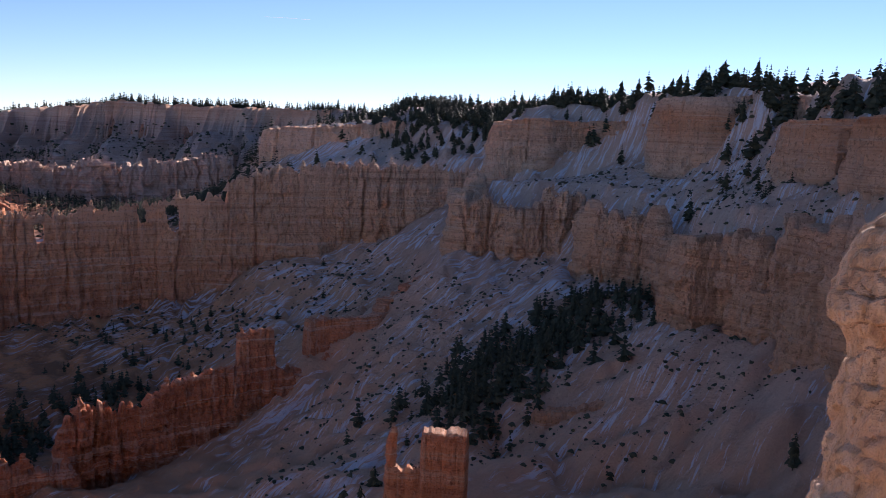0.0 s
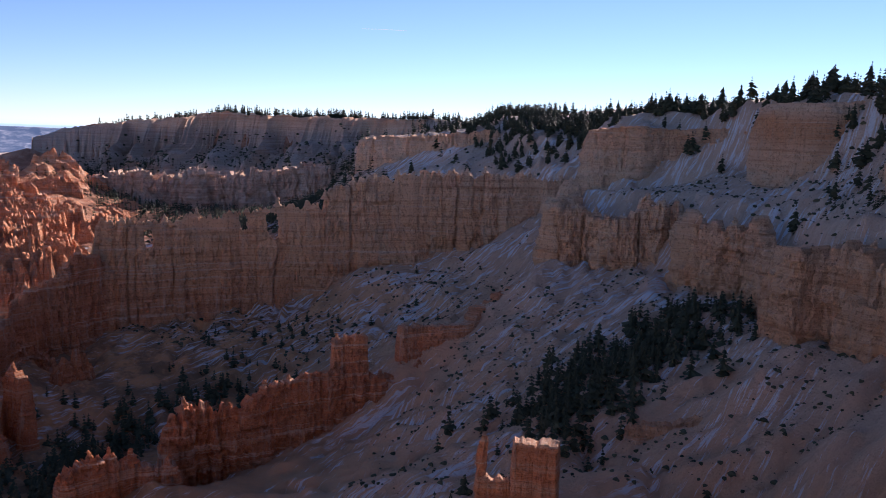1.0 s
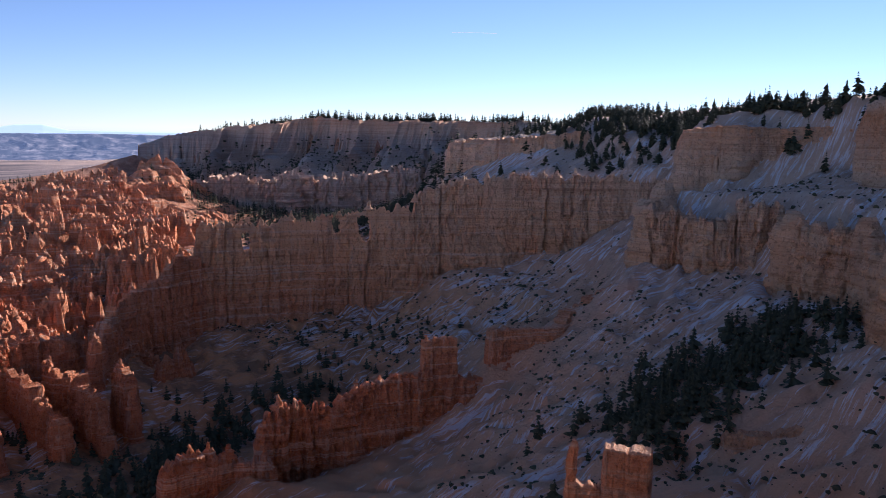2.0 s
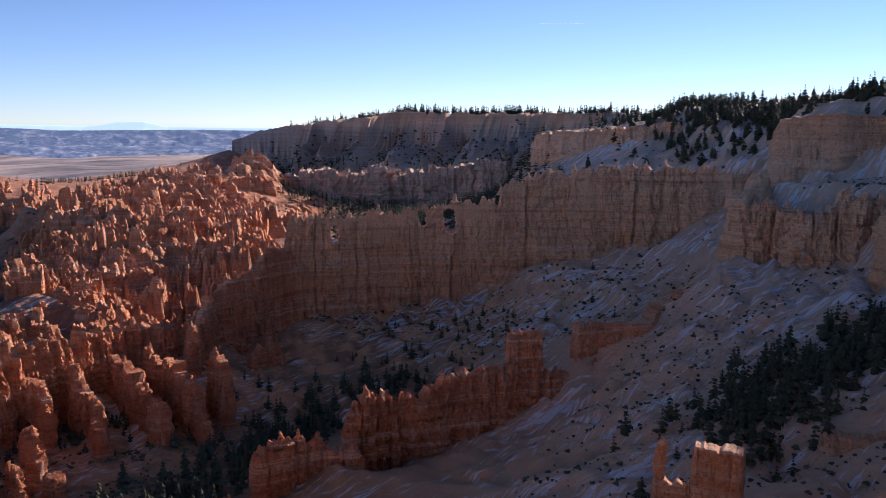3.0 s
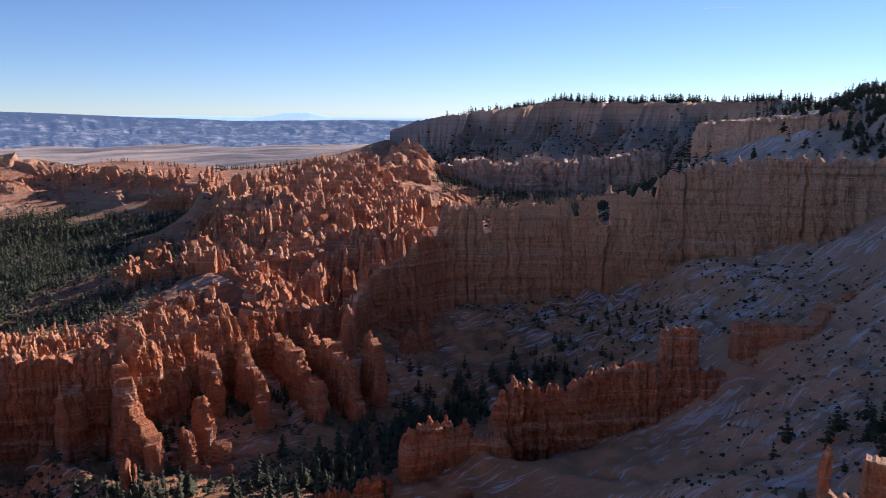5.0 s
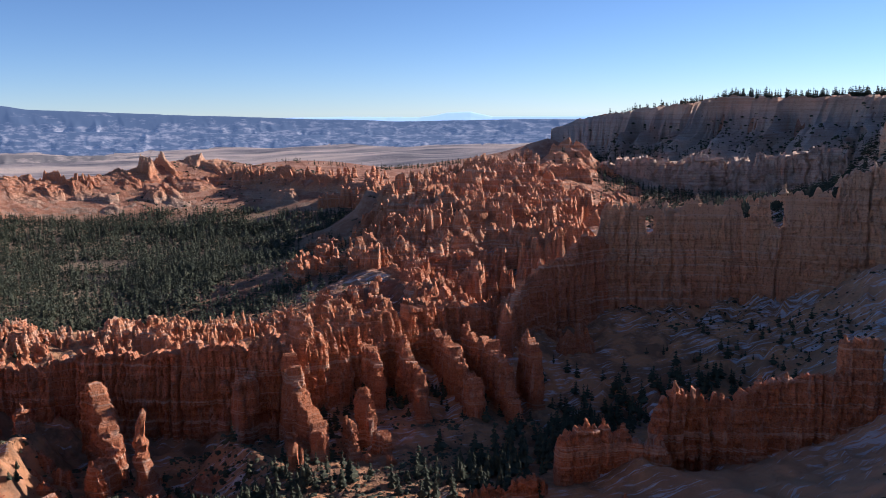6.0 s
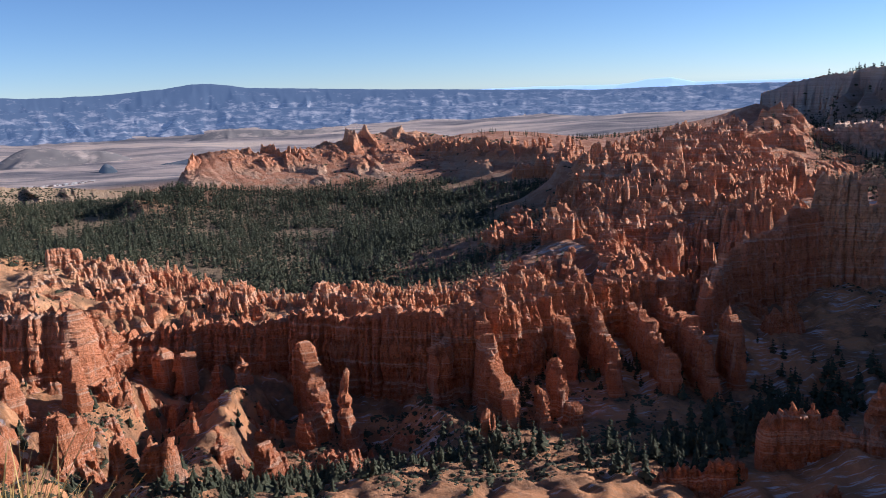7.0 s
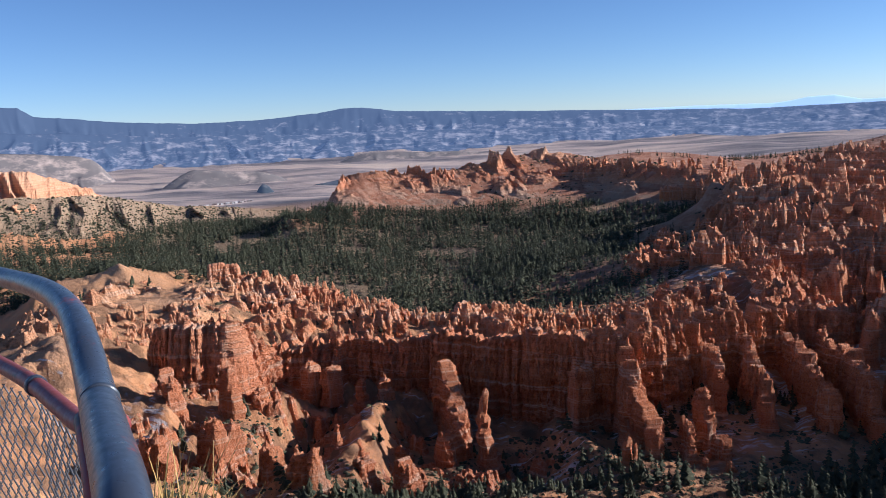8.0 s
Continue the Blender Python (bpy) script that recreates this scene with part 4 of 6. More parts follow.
rock_wall("ridge_fin", [(-129, 257, -135, -155), (-132, 251, -136, -155), (-135, 245, -138, -155)], 5, M_RED, "short red rock fin in the shade", "rock fin", "ridge fins", 46, ds=0.7, dz=0.8, crest=(3, 2), flute=(4, 0.8), bulge=(14, 1.0), pinnacles=3)
# stub and knob in the near gully
rock_wall("stub_rock", [(-4, 215, -80, -112), (3, 215, -80, -112), (10, 214, -80, -112)], 8, M_RED, "flat-topped orange rock stub with a snowy cap", "rock stub", seed=51, ds=0.4, dz=0.5, crest=(0.8, 0.5), batter=0.25, flute=(3, 0.4), bulge=(12, 0.5), ledge=0.45, wander=0.3, snout=1.2)
rock_wall("stub_rock", [(-13, 214, -89, -112), (-8, 214, -92, -112), (-2, 215, -91, -112)], 5, M_RED, "low orange rock shoulder joining a spire and a stub", "rock stub", seed=53, ds=0.4, dz=0.5, crest=(1.2, 0.9), batter=0.35, flute=(3, 0.4), bulge=(12, 0.4), ledge=0.4, wander=0.3, snout=1.5)
rock_wall("knob_rock", [(33, 279, -97, -112), (46, 280, -96, -110), (61, 279, -93, -104), (74, 283, -84, -96)], 8, M_TAN, "low tan rock rib at a ridge end", "rock rib", seed=52, ds=0.7, dz=0.8, crest=(0.9, 0.6), batter=0.4, flute=(5, 0.5), bulge=(18, 1.0), snout=3)
# far point
_ob, POINT_FACE = carved_slope("point_cliff", [(-862, 1330, -30), (-830, 1364, -14), (-740, 1397, 0), (-640, 1382, 10), (-584, 1345, 14), (-552, 1388, 24), (-500, 1392, 20), (-439, 1382, 19), (-350, 1378, 19), (-269, 1368, 20), (-180, 1315, 18)],
             [(-720, 1140, -125), (-700, 1130, -125), (-660, 1112, -125), (-610, 1100, -125), (-570, 1090, -125), (-530, 1100, -125), (-490, 1105, -122), (-430, 1110, -120), (-360, 1110, -118), (-300, 1095, -112), (-230, 1000, -100)],
             M_GREY, "far high cliff of banded grey and tan limestone", "cliff", "far cliffs", 61, 2.4, 96, ((0, 0), (0.02, 0.02), (0.10, 0.31), (0.50, 0.52), (0.54, 0.56), (0.61, 0.84), (1, 1)), (62, 30), (22, 12), (13, 6.0), (4, 3))
rock_wall("point_cliff", [(-650, 1000, -76, -125), (-579, 1051, -69, -122), (-525, 1057, -62, -120), (-510, 1086, -70, -120), (-466, 1073, -58, -118), (-438, 1112, -66, -118), (-397, 1106, -56, -116), (-368, 1132, -60, -116), (-330, 1133, -47, -112), (-289, 1155, -58, -110)], 26, M_GREY,
          "lower tier of grey and tan pinnacled cliff", "cliff", "far cliffs", 68, ds=1.6, dz=1.6, crest=(6, 3), notch=10, flute=(15, 3.4), bulge=(40, 6), wander=5, batter=0.5, blocky=0.6, pinnacles=26)
rock_wall("middle_cliff", [(-173, 781, -7, -55), (-129, 764, -4, -50), (-86, 757, -1, -45), (-31, 751, 5, -40)], 18, M_TAN, "far pale cliff with orange fluted columns", "cliff", "far cliffs", 63, ds=1.6, dz=1.6, crest=(2.2, 1.4), flute=(10, 2.0), bulge=(36, 4))
# red slopes left of the far point
rock_wall("red_cliff", [(-605, 895, -73, -140), (-576, 925, -69, -140), (-552, 951, -71, -140)], 22, M_RED, "far red cliff band above hoodoos", "cliff", "far cliffs", 65, ds=2, dz=2, crest=(4, 2.5), flute=(12, 2.5), bulge=(40, 5))
rock_wall("red_cliff", [(-472, 646, -87, -140), (-446, 664, -85, -140)], 14, M_RED, "flat-topped red rock block among hoodoos", "rock block", "far cliffs", 66, ds=1.4, dz=1.4, crest=(0.8, 0.5), flute=(8, 1.4), bulge=(30, 2))
rock_wall("red_cliff", [(-488, 732, -82, -140), (-468, 757, -81, -140)], 16, M_RED, "red rock block under the far point", "rock block", "far cliffs", 67, ds=1.4, dz=1.4, crest=(2, 1), flute=(8, 1.6), bulge=(30, 2))
# the big fin across the amphitheatre and its ribs
rock_wall("great_fin", [(-453, 105, -120, -167), (-428, 140, -119, -172), (-406, 165, -117, -172), (-395, 176, -116, -177), (-383, 186, -111, -177), (-365, 199, -110, -180), (-344, 214, -108, -180), (-329, 224, -106, -180), (-315, 234, -102, -177), (-306, 242, -97, -177)], 13, M_RED,
          "tall dark red fin wall with sunlit crest", "rock fin", "amphitheatre fins", 71, ds=0.7, dz=0.8, crest=(4.0, 2.4), notch=3, flute=(7, 1.9), bulge=(26, 3.6), wander=4, pinnacles=24, blocky=0.7)
rock_wall("great_fin", [(-307, 242, -98, -160), (-302, 265, -101, -160), (-299, 284, -102, -160), (-296, 307, -99, -158), (-292, 330, -103, -155), (-286, 347, -103, -152), (-273, 373, -111, -150)], 12, M_RED,
          "tall red fin wall with broken crest", "rock fin", "amphitheatre fins", 72, ds=0.7, dz=0.8, crest=(4, 2.4), notch=6, flute=(7, 1.7), bulge=(24, 3.2), wander=4, pinnacles=24, blocky=0.7)
rock_wall("great_fin", [(-430, 40, -99, -135), (-423, 51, -93, -138), (-415, 64, -91, -140), (-409, 77, -92, -142), (-427, 90, -109, -145), (-450, 106, -119, -150)], 15, M_RED,
          "blocky red fin with orange pinnacled crest", "rock fin", "amphitheatre fins", 73, ds=0.6, dz=0.75, crest=(5, 2.5), notch=5, flute=(7, 2.2), bulge=(22, 4.0), wander=5, pinnacles=24, blocky=0.7)
RIBS = [
    [(-307, 244, -106, -158), (-296, 238, -113, -160), (-281, 228, -121, -158), (-265, 225, -131, -158), (-257, 219, -138, -158)],
    [(-317, 230, -107, -158), (-313, 225, -116, -160), (-312, 214, -123, -160)],
    [(-300, 283, -113, -150), (-290, 281, -113, -155), (-280, 277, -117, -155), (-273, 270, -125, -155)],
    [(-296, 305, -111, -150), (-284, 299, -112, -155), (-271, 289, -119, -158), (-259, 286, -121, -158), (-248, 277, -129, -158)],
    [(-280, 319, -111, -150), (-265, 313, -112, -155), (-252, 305, -120, -158), (-239, 300, -124, -158), (-230, 292, -128, -158)],
    [(-269, 329, -110, -150), (-246, 325, -112, -155), (-235, 318, -116, -158), (-228, 314, -121, -158), (-216, 305, -139, -158)],
    [(-233, 333, -112, -155), (-227, 332, -109, -158), (-221, 330, -114, -158), (-216, 325, -125, -158)],
    [(-361, 168, -120, -150), (-353, 170, -118, -155), (-340, 166, -128, -155), (-324, 161, -135, -158), (-316, 146, -135, -158)],
    [(-270, 256, -127, -155), (-264, 253, -120, -158), (-255, 248, -134, -158)],
    [(-249, 246, -134, -158), (-238, 240, -141, -158), (-229, 235, -147, -158)],
    [(-262, 238, -129, -158), (-254, 235, -135, -158), (-246, 229, -142, -158)],
    [(-333, 47, -123, -165), (-330, 50, -115, -165), (-326, 52, -113, -165), (-320, 53, -119, -165)],
    [(-307, 64, -124, -165), (-305, 66, -120, -165), (-302, 69, -119, -165), (-298, 70, -123, -165)],
    [(-297, 73, -130, -165), (-293, 77, -122, -165), (-289, 81, -118, -165), (-284, 81, -126, -165)],
    [(-311, 21, -114, -160), (-309, 25, -109, -160), (-305, 29, -111, -160), (-298, 31, -119, -160)],
    [(-380, 66, -107, -150), (-379, 68, -106, -150), (-374, 68, -109, -150), (-368, 68, -116, -150)],
    [(-384, 41, -106, -150), (-382, 42, -104, -150), (-372, 43, -112, -150)],
    [(-339, 60, -119, -160), (-335, 60, -120, -160)],
    [(-309, 104, -134, -165), (-304, 106, -133, -165), (-298, 106, -135, -165)],
    [(-298, 121, -138, -168), (-294, 122, -135, -168), (-287, 122, -140, -168)],
    [(-385, 148, -131, -160), (-380, 148, -131, -160), (-374, 148, -134, -160)],
    [(-277, 217, -140, -165), (-272, 217, -139, -165), (-264, 214, -144, -165)],
    [(-424, 119, -126, -150), (-415, 121, -126, -150)],
    [(-416, 129, -126, -150), (-408, 129, -129, -150)],
]
for i, rib in enumerate(RIBS):
    rock_wall("rib_fin", rib, 7.5 if i < 8 else (5.5 if i < 11 else 8.0), M_RED, "stepped orange-red rib of rock with sunlit tips", "rock fin", "rib fins", 80 + i, ds=0.55, dz=0.75, crest=(4.0, 2.0), notch=2, flute=(4.2, 1.3), bulge=(11, 1.9), ledge=0.55, wander=1.6, snout=1.8, batter=0.35, blocky=0.5, pinnacles=5 if i < 8 else 2)
# butte on the sunny shoulder
rock_wall("butte", [(-554, 93, -88, -112), (-552, 104, -88, -112), (-548, 115, -90, -112)], 14, M_RED, "flat-topped red butte on a sunlit shoulder", "butte", seed=101, ds=0.7, dz=0.7, crest=(0.6, 0.5), flute=(6, 0.7), bulge=(20, 0.7), wander=0.3, snout=2, batter=0.5)
rock_wall("butte", [(-544, 115, -97, -115), (-538, 123, -101, -115), (-530, 126, -108, -120)], 9, M_PINK, "broken pink pinnacles beside a butte", "butte", seed=102, ds=0.7, dz=0.8, crest=(6, 3), notch=4, flute=(4, 1.0), bulge=(14, 1.5), snout=3, pinnacles=5)
rock_wall("butte", [(-513, 84, -102, -115), (-510, 91, -99, -118), (-503, 98, -106, -120)], 8, M_PINK, "small red castle of rock on a sunlit shoulder", "butte", seed=103, ds=0.7, dz=0.8, crest=(4, 2), flute=(4, 1.0), bulge=(14, 1.2), snout=2.5, pinnacles=3)
# sunlit ridge beyond the wooded valley
_ob, LEFT_FACE = carved_slope("far_ridge", [(-1276, -103, -31), (-1299, -45, -42), (-1310, -4, -48), (-1320, 24, -60), (-1348, 73, -82), (-1357, 88, -95)],
             [(-1146, -101, -106), (-1149, -48, -115), (-1160, -17, -119), (-1180, 12, -121), (-1228, 67, -119), (-1287, 94, -120)],
             M_PINK, "sunlit orange ridge end with fluted slopes", "ridge", "far ridges", 114, 2.0, 70, ((0, 0), (0.05, 0.05), (0.22, 0.50), (1, 1)), (48, 16), (18, 7), (9, 3.6))
_ob, BUFF_FACE = carved_slope("dry_slope", [(-1226, -104, -70), (-1239, -48, -76), (-1260, 20, -82), (-1337, 83, -90), (-1467, 197, -125), (-1530, 304, -142), (-1617, 455, -172)],
             [(-1076, -98, -127), (-1079, -48, -135), (-1080, 16, -147), (-1097, 87, -154), (-1158, 165, -161), (-1204, 252, -165), (-1261, 353, -168)],
             M_BUFF, "pale dry slope dotted with dark shrubs", "slope", "far slopes", 117, 3.0, 60, ((0, 0), (0.5, 0.52), (1, 1)), (80, 6), (30, 4), (14, 0.8), (2, 1))
rock_wall("pale_cap", [(-622, 565, -135, -150), (-615, 580, -125, -150), (-605, 597, -128, -150)], 14, M_PINK, "pale-capped pink rock shoulder", "rock block", seed=115, ds=1.2, dz=1.4, crest=(1.5, 1), flute=(7, 1.6), bulge=(22, 3), pinnacles=3)


# ------------------------------------------------------------------ hoodoos
def along(line, count, width, rng):
    """Places scattered beside a line of (x, y, ...)."""
    P = np.array([p[:2] for p in line], float)
    seg = np.r_[0, np.cumsum(np.hypot(*np.diff(P, axis=0).T))]
    s = rng.uniform(0, seg[-1], count)
    return np.interp(s, seg, P[:, 0]) + rng.normal(0, width, count), np.interp(s, seg, P[:, 1]) + rng.normal(0, width, count)


COLUMNS = []
for i in range(14):
    cv, cf = column(300 + i, rings=26, seg=12, head=0.50 + 0.06 * (i % 5), foot=1.45)
    COLUMNS.append((cv, cf, {m.name: mesh_np("hoodoo", cv, cf, m, False) for m in (M_RED, M_PINK)}))


def hoodoo(x, y, z, tall, mat, rng, label, group):
    ob = new("hoodoo", COLUMNS[int(rng.integers(14))][2][mat.name])
    wide = tall * rng.uniform(0.10, 0.19) + 0.4
    ob.matrix_world = Matrix.LocRotScale((x, y, z - 0.12 * tall), Euler((rng.normal(0, 0.03), rng.normal(0, 0.03), rng.uniform(0, 6.28))), (wide, wide * rng.uniform(0.7, 1.1), tall * 1.12))
    return tagged(ob, label, "hoodoo", group)


rng = np.random.default_rng(5)
BANDS = [
    ([(-542, 117, -109), (-536, 162, -114), (-496, 187, -124), (-457, 202, -130)], 70, 12, (4, 10), M_PINK, "sunlit pink and orange hoodoo on a sandy shoulder", "sunny hoodoos"),
    ([(-460, 13, -95), (-475, 67, -103)], 26, 13, (3, 8), M_PINK, "small sunlit hoodoo below a butte", "sunny hoodoos"),
    ([(-474, 259, -129), (-407, 282, -125), (-386, 348, -119)], 50, 13, (4, 11), M_PINK, "orange hoodoo behind a fin wall", "back hoodoos"),
    ([(-349, 385, -102), (-353, 435, -94), (-275, 464, -85)], 50, 16, (8, 17), M_RED, "red hoodoo with a sunlit flank", "middle hoodoos"),
    ([(-460, 445, -97), (-435, 523, -96), (-428, 628, -92)], 50, 24, (9, 19), M_RED, "red hoodoo in a crowded field", "middle hoodoos"),
    ([(-320, 460, -92), (-272, 467, -79)], 26, 9, (7, 15), M_PINK, "pale pink hoodoo beside the window wall", "middle hoodoos"),
]
for line, count, width, (lo, hi), mat, label, group in BANDS:
    hx, hy = along(line, count, width, rng)
    for x, y, z in zip(hx, hy, ground_z(hx, hy)):
        hoodoo(x, y, z, rng.uniform(lo, hi), mat, rng, label, group)
# single hoodoos that stand clear
for x, y, top, base, wide, label in [
    (-11, 214, -79, -110, 2.3, "slim orange spire with a bulbous pale head"),
    (-336, 106, -131, -140, 2.0, "little hoodoo on a sandy cone"),
    (-401, 142, -134, -155, 4.0, "pale-topped hoodoo against the fin wall"),
    (-310, 167, -119, -160, 4.5, "pale-topped hoodoo in the shade of a fin"),
    (-255, 203, -131, -160, 3.2, "twin-headed small hoodoo on a sunlit cone"),
    (-252, 204, -133, -160, 2.6, "small hoodoo on a sunlit cone"),
    (-241, 232, -142, -158, 3.0, "small hoodoo among pines"),
    (-228, 249, -143, -158, 3.2, "small dark hoodoo among pines"),
    (-226, 261, -138, -158, 3.6, "leaning hoodoo beside the gully"),
    (-298, 103, -133, -145, 2.2, "small red hoodoo in the shade"),
    (-288, 119, -135, -145, 2.4, "short red hoodoo above the pines"),
]:
    ob = new("hoodoo", COLUMNS[int(rng.integers(14))][2][M_RED.name])
    ob.matrix_world = Matrix.LocRotScale((x, y, base), Euler((0, 0, rng.uniform(0, 6.28))), (wide, wide, top - base))
    tagged(ob, label, "hoodoo", "lone hoodoos")
# short fins among the hoodoos
FIN_BANDS = [
    ([(-280, 378, -109), (-267, 405, -104), (-253, 426, -111)], 10, 7, 15, (12, 26)),
    ([(-424, 202, -119), (-406, 237, -118), (-353, 263, -109)], 14, 8, 8, (8, 18)),
    ([(-548, 115, -106), (-533, 153, -114), (-493, 182, -125), (-455, 199, -130)], 44, 10, 9, (7, 16)),
    ([(-506, 119, -117), (-479, 143, -121), (-452, 162, -124)], 20, 8, 7, (6, 14)),
    ([(-469, 22, -95), (-485, 68, -100)], 10, 9, 6, (6, 14)),
    ([(-467, 260, -127), (-409, 279, -123), (-387, 340, -117)], 20, 9, 8, (8, 20)),
    ([(-399, 364, -111), (-336, 370, -105), (-328, 404, -98)], 22, 13, 12, (10, 26)),
    ([(-567, 444, -112), (-469, 435, -106), (-443, 489, -102)], 18, 20, 14, (12, 28)),
    ([(-660, 817, -76), (-552, 810, -78), (-460, 774, -84)], 14, 30, 20, (22, 50)),
    ([(-663, 609, -100), (-577, 638, -97), (-477, 642, -96)], 14, 30, 16, (18, 40)),

    ([(-442, 594, -89), (-422, 644, -89), (-397, 683, -88)], 18, 22, 24, (20, 45)),
    ([(-373, 508, -93), (-350, 541, -92), (-329, 566, -90)], 18, 16, 19, (16, 36)),
    ([(-342, 398, -99), (-337, 453, -93), (-275, 464, -83)], 18, 14, 16, (14, 32)),
    ([(-452, 425, -98), (-442, 530, -97), (-430, 651, -91)], 24, 24, 19, (18, 42)),
    ([(-607, 637, -84), (-566, 700, -84), (-459, 715, -79)], 18, 28, 24, (25, 55)),
    ([(-820, 806, -94), (-747, 874, -84), (-702, 973, -71)], 16, 30, 26, (30, 70)),
    ([(-306, 337, -102), (-283, 375, -104), (-253, 378, -109)], 8, 10, 15, (12, 26)),
    ([(-606, 568, -139), (-497, 575, -127), (-464, 602, -116)], 14, 20, 20, (18, 40)),
]
k = 0
for line, count, width, tall, (lo, hi) in FIN_BANDS:
    hx, hy = along(line, count, width, rng)
    for x, y in zip(hx, hy):
        k += 1
        turn, half = rng.uniform(-0.6, 1.3), rng.uniform(lo, hi) / 2
        ends = [(x - half * math.cos(turn), y - half * math.sin(turn)), (x, y), (x + half * math.cos(turn), y + half * math.sin(turn))]
        drop = rng.uniform(0.5, 0.9)
        low = ground_z([e[0] for e in ends], [e[1] for e in ends])
        pts = [(ex, ey, g + tall * rng.uniform(0.7, 1.1) * f, g - 8) for (ex, ey), g, f in zip(ends, low, (drop, 1.0, rng.uniform(0.7, 1)))]
        coarse = 1.0 if math.hypot(x, y) < 620 else 1.7
        rock_wall("hoodoo_fin", pts, 3.2 + 0.13 * tall, M_PINK if tall < 9 else M_RED, "short red fin breaking into hoodoos", "rock fin", "hoodoo fins", 130 + k, ds=coarse, dz=coarse * 1.1, crest=(0.38 * tall, 0.16 * tall), notch=0.25 * tall, flute=(4.5, 0.7), bulge=(14, 1.1), wander=2.5, snout=2, batter=1.2, blocky=0.85)


# ------------------------------------------------------------------ many copies in one mesh
def scatter(name, V, F, places, scales, mat, label, category, squash=1.0, seed=0):
    """Copies of one small form at (x, y, z), each turned and sized, joined into one mesh."""
    r = np.random.default_rng(seed)
    n = len(places)
    a = r.uniform(0, 2 * np.pi, n)
    wide = scales * r.uniform(0.7, 1.45, n)
    c, s_ = np.cos(a)[:, None], np.sin(a)[:, None]
    X = (V[None, :, 0] * c - V[None, :, 1] * s_) * wide[:, None] * squash + places[:, 0:1]
    Y = (V[None, :, 0] * s_ + V[None, :, 1] * c) * wide[:, None] * squash + places[:, 1:2]
    Z = V[None, :, 2] * scales[:, None] + places[:, 2:3]
    W = np.stack([X, Y, Z], -1).reshape(-1, 3)
    FF = (F[None] + (np.arange(n) * len(V))[:, None, None]).reshape(-1, F.shape[1])
    ob = new(name, mesh_np(name, W, FF, mat, smooth=False))
    return tagged(ob, label, category, kind="stuff")


def inside(x, y, poly):
    hit = np.zeros(len(x), bool)
    for (ax_, ay_), (bx, by) in zip(poly, poly[1:] + poly[:1]):
        cross = ((ay_ > y) != (by > y)) & (x < (bx - ax_) * (y - ay_) / (by - ay_ + 1e-9) + ax_)
        hit ^= cross
    return hit

def worley(u, v, seed):
    """Uneven cells: nearest and second nearest distance, and a value for the nearest cell."""
    iu, iv = np.floor(u), np.floor(v)
    f1, f2, who = np.full(u.shape, 9.0), np.full(u.shape, 9.0), np.zeros(u.shape)
    for a in (-1, 0, 1):
        for b in (-1, 0, 1):
            cu, cv_ = iu + a, iv + b
            zero = np.zeros_like(cu)
            d = np.hypot(cu + 0.15 + 0.7 * lattice(cu, cv_, zero, seed) - u, cv_ + 0.15 + 0.7 * lattice(cu, cv_, zero, seed + 1) - v)
            near = d < f1
            f2 = np.where(near, f1, np.minimum(f2, d))
            who = np.where(near, lattice(cu, cv_, zero, seed + 2), who)
            f1 = np.where(near, d, f1)
    return f1, f2, who


